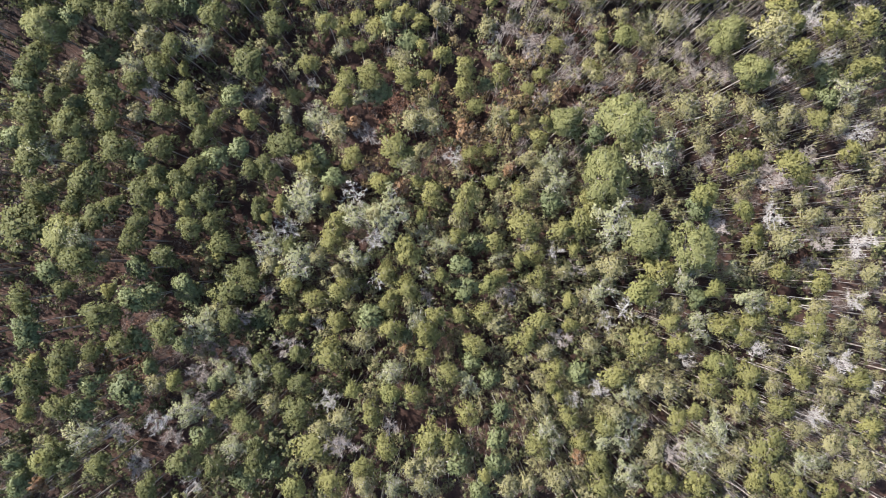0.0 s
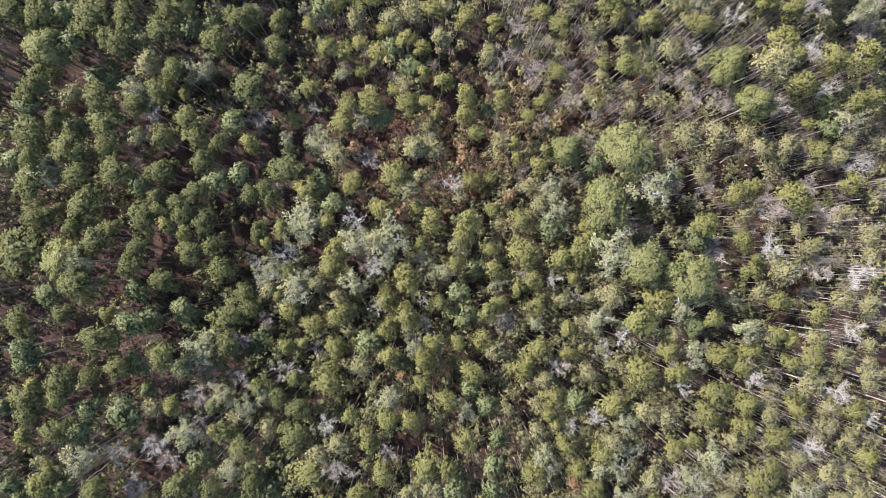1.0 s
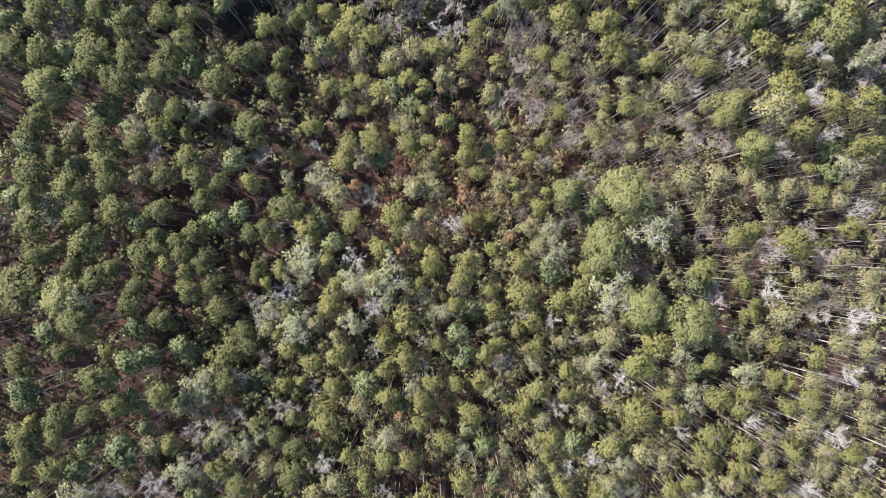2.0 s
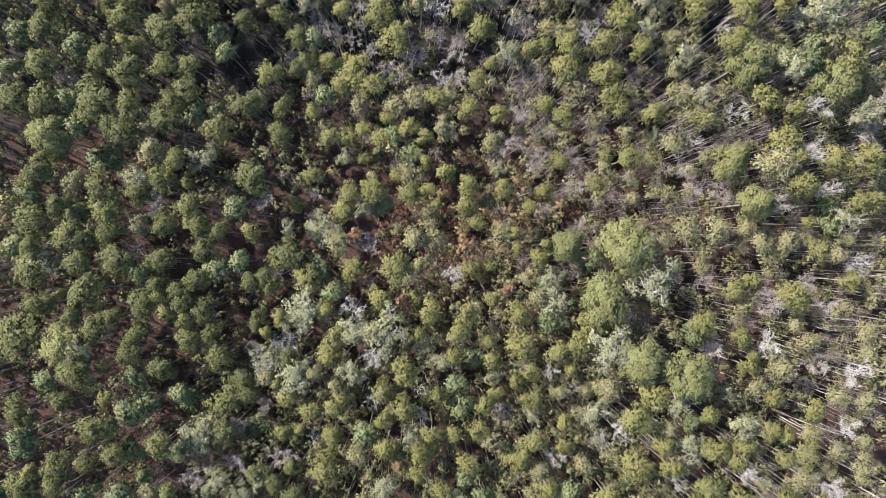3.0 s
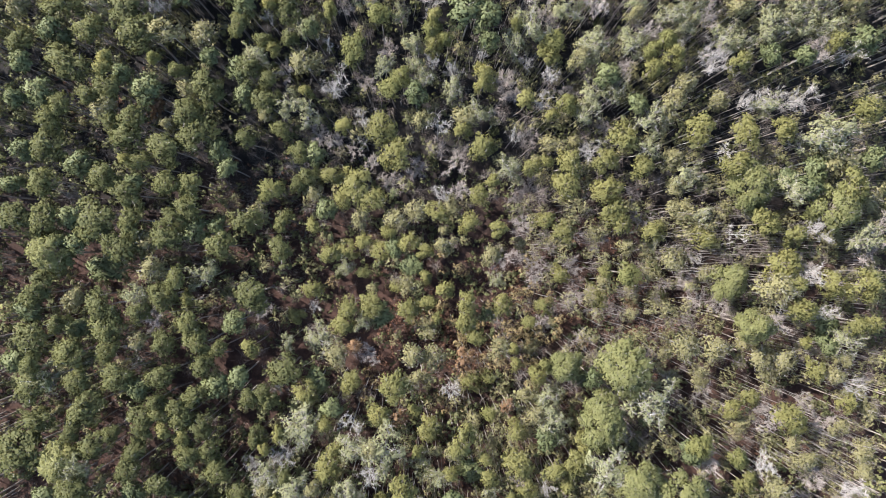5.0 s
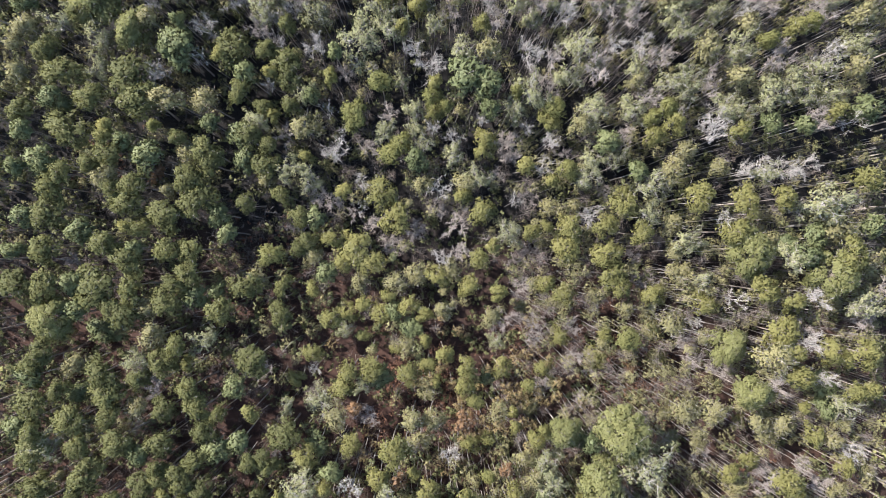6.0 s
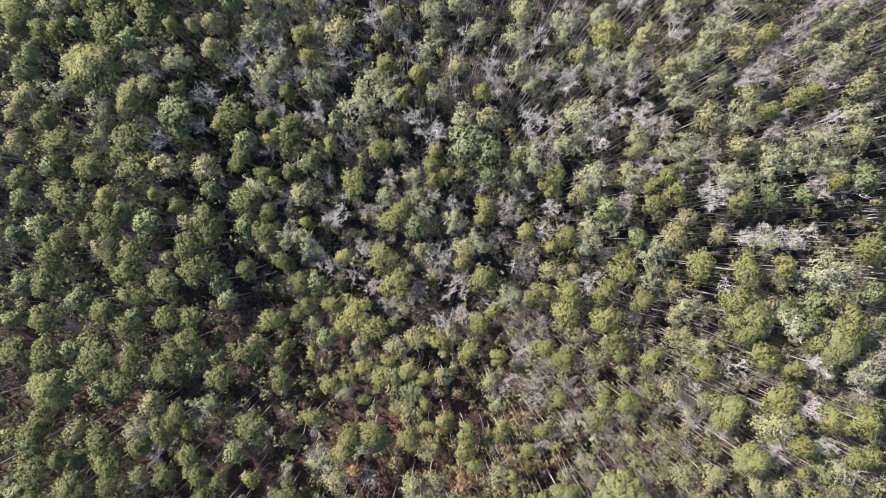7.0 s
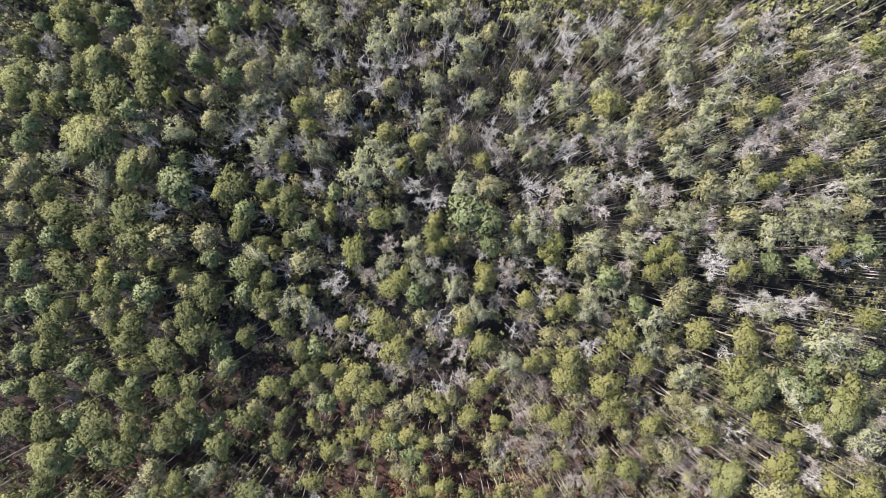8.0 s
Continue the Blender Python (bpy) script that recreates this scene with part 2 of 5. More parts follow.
def bare(rng, bark, height, spread, limbs, girth=0.17, twig=0.035, per=9, low=0.66, split=False, limb=0.5, forks=6):
    """Meshes of a leafless tree: a trunk, its crooked limbs (apart, or with the trunk) and the haze of twigs."""
    stem = stem_of(rng, height, 0.45)
    trunk, limb_meshes, roots, ways = ([], []), [], [], []
    zs = np.linspace(-0.3, height * 0.86, 7)
    tube(*trunk, [tuple(stem(z)) for z in zs], [girth * (1.15 if z < 0 else 1 - 0.75 * z / height) for z in zs], 5)
    boles = len(trunk[1])
    for i in range(limbs):
        own = ([], []) if split else trunk
        k = (i + 0.5) / limbs
        angle = i * 2.39996 + rng.normal() * 0.3
        root = stem(height * (low + (0.86 - low) * k))
        reach = spread * (1.12 - 0.5 * k) * rng.uniform(0.75, 1.1)
        tip = root + np.array((math.cos(angle) * reach, math.sin(angle) * reach, min(height - root[2], reach * 1.4) * rng.uniform(0.55, 0.95)))
        steps = (0, 0.2, 0.4, 0.6, 0.8, 1)
        path = [root + (tip - root) * s + (rng.normal(size=3) * 0.085 * spread * (0 < s)) + np.array((0, 0, -0.12 * spread * math.sin(s * 3.1))) for s in steps]
        base = tube(*own, [tuple(p) for p in path], [girth * limb * (1 - 0.8 * s) for s in steps], 3)
        for j in range(forks):
            s = rng.uniform(0.3, 1.0) * 4.999
            a = path[int(s)] + (path[int(s) + 1] - path[int(s)]) * (s % 1)
            way = unit(unit(tip - root) * 0.7 + rng.normal(size=3) * (0.85, 0.85, 0.5) + (0, 0, 0.15))
            length = spread * rng.uniform(0.3, 0.58)
            b = a + way * length * 0.5 + rng.normal(size=3) * 0.08 * spread
            c = b + unit(way + rng.normal(size=3) * 0.6) * length * 0.5
            fork = tube(*own, [tuple(a), tuple(b), tuple(c)], [girth * limb * 0.58, girth * limb * 0.44, girth * limb * 0.2], 3)
            own[1].append((fork, fork + 1, base + 3 * int(s)))
            s = rng.uniform(0, 1, (per, 1))
            roots.append(np.where(s < 0.5, a + (b - a) * s * 2, b + (c - b) * (s * 2 - 1)))
            ways.append(way * 0.8 + rng.normal(size=(per, 3)) * 0.85 + (0, 0, 0.2))
        if split:
            limb_meshes.append(mesh_of("limb", *own, bark))
    roots, ways = np.concatenate(roots), np.concatenate(ways)
    tris = twigs(rng, roots, ways, spread * 0.30, twig)
    k = len(roots) // 2
    tips = tris[:k, 2] * 0.55 + tris[:k, :2].mean(axis=1) * 0.45
    more = twigs(rng, tips, ways[:k] + rng.normal(size=(k, 3)) * 1.1, spread * 0.2, twig * 0.9)
    whole = mesh_of("trunk", *trunk, GREY_BARK)
    whole.materials.append(bark)
    whole.polygons.foreach_set("material_index", [int(i >= boles) for i in range(len(trunk[1]))])
    return whole, limb_meshes, np.concatenate([tris, more])


# ---------------------------------------------------------------- one of each kind, in a few shapes
rng = np.random.default_rng(7)
MODELS = {}


def model(kind, name, label, category, group, height, spread, pieces):
    base = new(name)
    for piece, data in pieces:
        part(piece, data, base)
    tagged(base, label, category, group)
    MODELS.setdefault(kind, []).append([base, height, spread, 0])


def leafy_models(kind, name, label, category, group, shapes, foliage, bark, height, spread, **more):
    for _ in range(shapes):
        model(kind, name, label, category, group, height, spread, leafy(rng, foliage, bark, height, spread, **more))


leafy_models("pine", "pine_tree", "tall pine with a rounded yellow-green crown of needle tufts", "pine tree", "pines of the forest", 7, NEEDLES, BARK,
             16.0, 2.3, depth=4.8, lobes=7, clumps=110, each=16, size=0.235, puff=0.52, girth=0.12, twig_share=0.35)
leafy_models("green_pine", "green_pine", "tall pine with a full mid-green crown of needle tufts", "pine tree", "green pines of the forest", 6, GREEN_NEEDLES, BARK,
             17.0, 2.5, depth=4.8, lobes=7, clumps=120, each=17, size=0.24, puff=0.54, girth=0.13, twig_share=0.35)
leafy_models("young_pine", "young_pine", "slender young pine with a small yellow-green crown", "pine tree", "young pines of the forest", 4, NEEDLES, BARK,
             13.0, 1.45, depth=2.8, lobes=4, clumps=66, each=16, size=0.21, puff=0.44, girth=0.09)
leafy_models("bright_pine", "golden_pine", "pine with a bright golden-green sunlit crown", "pine tree", "golden pines of the forest", 4, BRIGHT, BARK,
             15.0, 1.95, depth=3.0, lobes=5, clumps=100, each=17, size=0.22, puff=0.48, girth=0.11)
leafy_models("broad_tree", "broad_crowned_pine", "old pine with a very broad dense green crown", "pine tree", "old broad pines", 4, BROAD, BARK,
             19.0, 3.9, depth=5.5, lobes=19, wide=0.31, clumps=480, each=20, size=0.25, puff=0.62, girth=0.2, twig_share=0.8)
leafy_models("hardwood", "hardwood_tree", "hardwood tree with a thin olive-brown winter crown", "tree", "olive hardwoods", 6, OLIVE, GREY_BARK,
             13.5, 2.2, depth=4.6, lobes=7, clumps=90, each=15, size=0.225, puff=0.58, girth=0.10, twig_share=2)
leafy_models("evergreen", "evergreen_tree", "evergreen tree with a dense dark green crown", "tree", "dark evergreens", 5, DEEP, GREY_BARK,
             13.0, 2.1, depth=3.4, lobes=5, clumps=100, each=16, size=0.24, puff=0.54, girth=0.10)
leafy_models("russet_tree", "russet_tree", "small tree with dry russet-brown leaves", "tree", "russet trees", 3, RUSSET, GREY_BARK,
             9.0, 2.0, depth=2.5, lobes=6, clumps=36, each=20, size=0.30, puff=0.5, girth=0.12, twig_share=3)
for i in range(6):
    trunk, _, tris = bare(rng, PALE_WOOD, 15.0, 2.3, 8, girth=0.09, per=9, twig=0.05, limb=0.5, forks=5)
    spots = tris[:, 2][rng.random(len(tris)) < 0.30]
    hearts = spots.mean(axis=0)[None] - (0, 0, 1.2)
    model("mossy_tree", "lichen_hung_tree", "tree with a lacy grey-green crown of twigs and lichen", "tree", "grey-green lacy trees", 15.0, 2.4,
          (("trunk", trunk), ("branchwork", soup("branchwork", [tris], PALE_TWIGS)), ("crown", soup("crown", [leaves(rng, spots, 0.5, 11, 0.205, hearts=hearts)], LICHEN))))
for i in range(5):
    trunk, _, tris = bare(rng, GREY_BARK, 14.0, 2.1, 8, girth=0.08, per=20, twig=0.062, low=0.7, limb=0.42)
    model("leafless_tree", "leafless_tree", "leafless tree with a mauve-brown haze of fine twigs", "tree", "leafless trees", 14.0, 2.2,
          (("trunk", trunk), ("crown", soup("crown", [tris], BROWN_TWIGS))))
for i in range(5):
    trunk, limbs, tris = bare(rng, PALE_WOOD, 15.0, 2.2, 8, girth=0.09, per=20, twig=0.036, split=True, low=0.68, limb=0.5)
    model("dead_tree", "pale_bare_tree", "bare tree with pale bleached limbs and twigs", "tree", "pale bare trees", 15.0, 2.3,
          (("trunk", trunk), *(("limb", m) for m in limbs), ("crown", soup("crown", [tris], PALE_TWIGS))))


for i in range(4):
    trunk, limbs, tris = bare(rng, SNAG_WOOD, 14.0, 1.9, 6, girth=0.095, per=6, twig=0.045, low=0.64, split=True, limb=0.32, forks=6)
    model("snag", "dead_snag", "barkless dead snag with bold white crooked limbs", "dead tree", "dead snags", 14.0, 1.9,
          (("trunk", trunk), *(("limb", m) for m in limbs), ("branchwork", soup("branchwork", [tris], SNAG_WOOD))))


def plant(kind, x, y, height, radius):
    """Sets a tree of that kind: the next of its shapes, turned and sized."""
    shapes = MODELS[kind]
    count = sum(s[3] for s in shapes)
    shape = shapes[count % len(shapes)]
    base, tall, wide, used = shape
    radius *= FULLNESS.get(kind, 1.0)
    m = pose(x, y, 0, 0, 0, (count * 137.5) % 360) @ Matrix.Diagonal((radius / wide * (0.92 + 0.11 * (count % 3)), radius / wide * (1.08 - 0.09 * (count % 4)), height / tall, 1))
    if used:
        own = base.scale
        copy_thing(base, m @ Matrix.Diagonal((1 / own.x, 1 / own.y, 1 / own.z, 1)))
    else:
        base.matrix_basis = m
    shape[3] += 1
    STANDING.append((x, y, height, radius))


STANDING = []
FULLNESS = {"pine": 1.08, "green_pine": 1.08, "hardwood": 1.08, "evergreen": 1.12, "young_pine": 1.08, "bright_pine": 1.08}


def pine(x, y, h, r):
    plant("pine", x, y, h, r)


def young_pine(x, y, h, r):
    plant("young_pine", x, y, h, r)


def green_pine(x, y, h, r):
    plant("green_pine", x, y, h, r)


def bright_pine(x, y, h, r):
    plant("bright_pine", x, y, h, r)


def broad_tree(x, y, h, r):
    plant("broad_tree", x, y, h, r)


def hardwood(x, y, h, r):
    plant("hardwood", x, y, h, r)


def evergreen(x, y, h, r):
    plant("evergreen", x, y, h, r)


def mossy_tree(x, y, h, r):
    plant("mossy_tree", x, y, h, r)


def leafless_tree(x, y, h, r):
    plant("leafless_tree", x, y, h, r)


def dead_tree(x, y, h, r):
    plant("dead_tree", x, y, h, r)


def snag(x, y, h, r):
    plant("snag", x, y, h, r)


def russet_tree(x, y, h, r):
    plant("russet_tree", x, y, h, r)


# ---------------------------------------------------------------- ground
def ground():
    """One sheet to the horizon, finer and gently uneven under the forest."""
    edges = [-1500.0, -700.0, -300.0] + [x * 4.0 for x in range(-40, 41)] + [300.0, 700.0, 1500.0]
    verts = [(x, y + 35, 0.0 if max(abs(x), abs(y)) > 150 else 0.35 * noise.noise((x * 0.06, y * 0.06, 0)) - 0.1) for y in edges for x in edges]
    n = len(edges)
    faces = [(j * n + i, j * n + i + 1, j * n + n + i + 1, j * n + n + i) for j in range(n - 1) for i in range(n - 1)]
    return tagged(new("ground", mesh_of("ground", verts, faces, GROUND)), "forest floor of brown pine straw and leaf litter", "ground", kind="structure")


ground()

# ---------------------------------------------------------------- the trees

# broad trees: x, y, height, crown radius
broad_tree(-62.4, 1.8, 18.6, 4.4)
broad_tree(47.3, 0.1, 20.4, 4.8)
broad_tree(31.9, 12.9, 19.3, 5.0)
broad_tree(24.7, 22.3, 18.2, 4.1)
broad_tree(35.4, 22.2, 18.8, 5.2)
broad_tree(38.7, 2.6, 20.0, 4.3)
broad_tree(-66.0, 38.7, 18.5, 4.6)
broad_tree(54.9, 39.2, 16.5, 4.5)
broad_tree(58.2, 31.4, 19.9, 3.2)
broad_tree(71.5, 53.1, 21.0, 4.8)
broad_tree(56.2, 56.5, 19.7, 4.9)
broad_tree(-53.7, 88.9, 19.3, 4.2)
broad_tree(-60.8, 94.2, 19.5, 5.1)
broad_tree(-72.6, 102.9, 19.7, 4.1)
broad_tree(-63.9, 112.1, 20.1, 3.8)
broad_tree(-59.6, 106.4, 20.0, 5.0)
broad_tree(-50.8, 109.2, 20.1, 4.0)

# pines: x, y, height, crown radius
pine(-17.0, -42.0, 15.2, 2.8)
pine(31.5, -43.1, 15.1, 2.8)
pine(41.7, -42.7, 15.2, 2.8)
pine(44.3, -42.7, 15.3, 2.0)
pine(49.4, -43.2, 15.4, 2.8)
pine(65.1, -42.4, 15.2, 2.3)
pine(68.3, -44.0, 15.1, 2.3)
pine(74.1, -44.2, 14.9, 2.0)
pine(-20.6, -35.1, 14.8, 3.4)
pine(-11.4, -38.7, 16.0, 2.5)
pine(-7.4, -35.6, 16.6, 2.5)
pine(0.5, -33.6, 17.0, 3.1)
pine(4.0, -34.6, 17.0, 2.5)
pine(20.1, -36.1, 15.9, 2.5)
pine(25.8, -30.2, 15.5, 2.3)
pine(28.4, -34.9, 15.3, 2.3)
pine(31.0, -38.5, 15.2, 2.3)
pine(32.5, -31.9, 15.3, 2.3)
pine(45.7, -30.9, 15.6, 2.5)
pine(59.8, -41.8, 15.3, 2.8)
pine(61.9, -35.7, 15.3, 3.4)
pine(82.1, -33.0, 14.7, 2.5)
pine(-17.5, -19.4, 15.4, 3.4)
pine(-9.9, -29.7, 16.2, 2.5)
pine(-2.0, -25.7, 16.8, 2.2)
pine(-0.3, -19.3, 16.7, 1.9)
pine(4.5, -21.8, 16.7, 2.2)
pine(8.0, -29.3, 16.7, 2.8)
pine(23.2, -21.6, 15.6, 2.0)
pine(33.9, -22.7, 15.6, 2.8)
pine(48.8, -29.4, 15.7, 2.2)
pine(51.3, -24.8, 15.8, 2.5)
pine(58.6, -22.8, 15.6, 2.2)
pine(58.6, -27.4, 15.5, 2.5)
pine(65.0, -29.6, 15.3, 2.5)
pine(68.1, -23.5, 15.3, 2.5)
pine(79.9, -24.1, 14.9, 2.5)
pine(-24.0, -6.1, 14.6, 2.3)
pine(-20.3, -8.6, 13.7, 2.3)
pine(-15.9, -13.0, 15.0, 2.5)
pine(-15.7, -7.0, 16.5, 2.2)
pine(-6.8, -8.8, 18.2, 1.9)
pine(-6.1, -14.0, 18.6, 2.5)
pine(-3.4, -7.2, 18.3, 2.7)
pine(0.0, -15.8, 16.6, 2.2)
pine(0.3, -14.2, 19.7, 2.2)
pine(1.7, -11.9, 17.7, 2.2)
pine(9.0, -16.9, 16.3, 2.5)
pine(10.9, -11.6, 14.6, 2.3)
pine(17.6, -16.5, 15.8, 2.5)
pine(20.0, -12.4, 16.7, 2.5)
pine(25.8, -13.6, 15.7, 2.0)
pine(38.9, -17.6, 16.0, 3.1)
pine(43.8, -13.0, 16.4, 2.0)
pine(46.0, -17.6, 16.1, 2.5)
pine(54.0, -14.6, 15.9, 2.8)
pine(58.1, -15.6, 14.8, 2.5)
pine(60.1, -12.8, 14.7, 2.8)
pine(64.0, -10.1, 16.1, 2.0)
pine(66.7, -15.0, 16.0, 2.0)
pine(71.2, -14.3, 15.4, 3.1)
pine(71.8, -6.2, 15.3, 2.3)
pine(-16.8, 4.1, 15.5, 2.8)
pine(-16.8, 1.0, 15.6, 2.5)
pine(-7.2, -4.7, 16.7, 2.2)
pine(-3.3, -0.9, 18.7, 2.7)
pine(5.7, 2.3, 16.6, 1.9)
pine(13.4, -5.0, 14.7, 2.0)
pine(17.8, 4.6, 15.7, 2.8)
pine(20.0, -0.5, 14.8, 2.3)
pine(20.3, -4.9, 15.8, 2.0)
pine(23.9, 3.7, 16.6, 2.5)
pine(27.8, 5.0, 16.6, 3.1)
pine(41.6, -4.5, 16.8, 3.3)
pine(46.2, -5.7, 14.8, 2.3)
pine(60.4, 1.1, 14.5, 2.6)
pine(65.0, -4.6, 14.8, 2.0)
pine(-21.6, 15.3, 14.7, 2.3)
pine(-17.5, 9.7, 14.5, 2.0)
pine(-13.4, 17.0, 11.8, 2.6)
pine(-8.3, 12.1, 15.1, 2.0)
pine(-5.4, 17.8, 17.2, 3.3)
pine(0.5, 9.7, 15.0, 2.5)
pine(6.5, 8.8, 18.3, 3.0)
pine(8.5, 17.7, 10.6, 2.1)
pine(16.8, 9.7, 15.7, 2.2)
pine(29.3, 8.1, 15.9, 2.2)
pine(56.7, 15.6, 15.5, 2.5)
pine(61.3, 17.0, 12.4, 2.0)
pine(66.1, 15.5, 18.0, 3.0)
pine(67.9, 13.5, 17.5, 1.9)
pine(77.4, 17.9, 16.3, 2.2)
pine(-15.9, 28.0, 12.7, 2.3)
pine(6.7, 29.4, 14.3, 2.3)
pine(20.4, 19.8, 15.0, 2.0)
pine(71.1, 23.4, 16.5, 2.2)
pine(-21.0, 33.6, 12.7, 2.0)
pine(-17.8, 40.1, 15.4, 2.0)
pine(-15.5, 41.3, 10.2, 2.1)
pine(-14.2, 30.8, 13.2, 2.9)
pine(-10.2, 31.6, 13.1, 2.6)
pine(-9.4, 41.8, 10.6, 2.4)
pine(-3.6, 31.1, 14.1, 2.6)
pine(6.6, 32.5, 14.9, 2.5)
pine(13.2, 32.5, 11.8, 2.0)
pine(21.7, 32.6, 10.8, 2.1)
pine(24.4, 38.2, 9.9, 2.3)
pine(32.2, 34.1, 8.0, 2.7)
pine(44.9, 35.2, 6.9, 2.1)
pine(63.8, 38.9, 21.7, 1.9)
pine(65.8, 35.1, 20.5, 2.7)
pine(71.9, 39.7, 20.3, 3.0)
pine(76.2, 39.5, 21.8, 2.9)
pine(76.6, 32.4, 18.7, 2.2)
pine(79.2, 32.6, 19.2, 2.2)
pine(-16.6, 50.2, 12.6, 2.0)
pine(-14.7, 53.4, 12.8, 3.2)
pine(-11.0, 50.5, 12.5, 2.9)
pine(-4.0, 42.9, 12.6, 2.2)
pine(0.9, 49.0, 12.6, 2.3)
pine(7.2, 47.7, 12.6, 2.3)
pine(8.5, 52.8, 13.4, 2.0)
pine(20.7, 48.8, 12.7, 2.0)
pine(24.5, 46.9, 12.4, 2.9)
pine(32.6, 50.7, 13.3, 2.9)
pine(34.7, 48.8, 13.1, 2.0)
pine(40.9, 47.5, 13.6, 2.6)
pine(49.7, 45.9, 15.7, 2.8)
pine(59.2, 49.6, 19.0, 2.7)
pine(63.6, 42.5, 18.8, 3.8)
pine(64.4, 47.7, 19.6, 2.2)
pine(-18.8, 55.2, 13.1, 2.0)
pine(-9.4, 64.4, 14.5, 3.1)
pine(-7.2, 59.6, 13.8, 3.1)
pine(8.0, 61.5, 15.1, 2.8)
pine(17.4, 58.1, 14.5, 2.3)
pine(24.3, 54.9, 13.9, 2.9)
pine(24.4, 59.3, 14.8, 2.5)
pine(31.4, 59.5, 15.4, 2.8)
pine(32.1, 54.2, 14.2, 3.1)
pine(33.9, 63.8, 16.6, 2.8)
pine(37.8, 59.1, 16.3, 2.5)
pine(46.7, 65.9, 19.5, 3.0)
pine(52.9, 60.0, 19.7, 3.0)
pine(54.1, 65.4, 20.6, 3.2)
pine(60.0, 65.7, 21.4, 2.4)
pine(72.6, 56.6, 21.6, 3.2)
pine(7.9, 72.1, 16.5, 2.2)
pine(8.1, 73.6, 16.7, 2.2)
pine(19.4, 77.7, 16.8, 2.2)
pine(37.9, 76.2, 18.9, 2.2)
pine(52.1, 77.1, 21.2, 2.4)
pine(74.3, 70.4, 22.5, 2.4)
pine(-0.9, 78.7, 17.4, 1.9)
pine(40.9, 78.4, 19.7, 2.7)
pine(67.9, 81.6, 22.1, 2.1)
pine(-10.8, 97.6, 18.7, 2.2)
pine(-4.9, 96.0, 18.6, 1.9)
pine(6.3, 93.7, 19.0, 1.9)
pine(60.3, 94.7, 22.8, 2.6)
pine(27.9, 104.3, 20.4, 2.7)
pine(33.5, 120.1, 22.4, 1.8)
pine(39.2, 118.1, 23.6, 2.1)

# green pines: x, y, height, crown radius
green_pine(-24.4, 0.2, 15.3, 2.0)
green_pine(-31.3, 14.0, 15.5, 2.1)
green_pine(-29.6, 7.1, 15.5, 2.1)
green_pine(-28.9, 15.1, 15.3, 2.4)
green_pine(-27.9, 13.7, 15.2, 2.0)
green_pine(-40.6, 23.7, 16.7, 2.7)
green_pine(-39.0, 19.8, 16.5, 2.7)
green_pine(-36.8, 22.9, 16.2, 2.1)
green_pine(-25.3, 19.2, 14.6, 3.1)
green_pine(-31.2, 33.2, 16.7, 3.6)
green_pine(-27.3, 40.9, 13.6, 2.6)
green_pine(-27.0, 46.0, 13.6, 2.0)
green_pine(-27.5, 91.9, 18.3, 1.9)
green_pine(-39.8, 112.3, 19.9, 2.0)
green_pine(-39.2, 106.8, 19.6, 2.0)
green_pine(-27.7, 112.7, 19.4, 2.4)
green_pine(-33.0, 116.5, 19.7, 2.3)
green_pine(-63.2, -33.7, 19.3, 2.0)
green_pine(-56.3, -37.2, 19.0, 2.6)
green_pine(-48.3, -41.4, 18.1, 2.7)
green_pine(-42.6, -37.6, 16.8, 3.0)
green_pine(-37.7, -38.6, 15.6, 2.7)
green_pine(-32.6, -31.0, 14.7, 2.8)
green_pine(-31.1, -37.6, 14.5, 2.8)
green_pine(-67.4, -21.8, 19.3, 3.2)
green_pine(-67.4, -24.4, 19.3, 2.3)
green_pine(-62.8, -27.0, 19.2, 2.6)
green_pine(-62.4, -21.4, 19.1, 2.6)
green_pine(-62.0, -18.5, 19.0, 2.9)
green_pine(-35.4, -28.4, 15.1, 2.4)
green_pine(-29.6, -20.0, 14.7, 2.1)
green_pine(-26.1, -22.0, 14.7, 2.3)
green_pine(-23.6, -29.1, 14.6, 2.8)
green_pine(-23.1, -18.5, 14.9, 2.0)
green_pine(-22.6, -24.0, 14.8, 2.5)
green_pine(-68.4, -8.9, 19.9, 2.9)
green_pine(-62.0, -7.0, 18.9, 2.1)
green_pine(-57.4, -17.6, 18.7, 2.1)
green_pine(-55.2, -11.2, 21.0, 3.2)
green_pine(-53.0, -16.3, 18.2, 3.0)
green_pine(-45.0, -14.1, 19.2, 2.6)
green_pine(-35.5, -7.2, 14.0, 3.1)
green_pine(-35.1, -12.8, 15.2, 2.7)
green_pine(-31.7, -6.1, 13.7, 2.5)
green_pine(-69.0, 3.5, 18.6, 4.1)
green_pine(-69.0, 5.5, 14.4, 2.1)
green_pine(-60.3, -2.2, 18.6, 2.9)
green_pine(-58.0, -2.3, 21.6, 3.1)
green_pine(-56.5, 5.8, 18.2, 3.0)
green_pine(-51.0, 1.5, 17.7, 2.7)
green_pine(-50.2, 4.9, 17.6, 2.4)
green_pine(-45.9, -1.0, 17.0, 3.0)
green_pine(-41.5, 3.9, 16.4, 2.4)
green_pine(-37.7, 4.9, 16.0, 2.1)
green_pine(-37.0, 2.5, 14.9, 2.1)
green_pine(-36.2, 0.9, 15.7, 2.7)
green_pine(-32.7, -3.5, 13.7, 2.2)
green_pine(-68.3, 9.1, 15.6, 2.4)
green_pine(-67.6, 16.0, 18.6, 3.8)
green_pine(-66.4, 9.8, 18.5, 2.7)
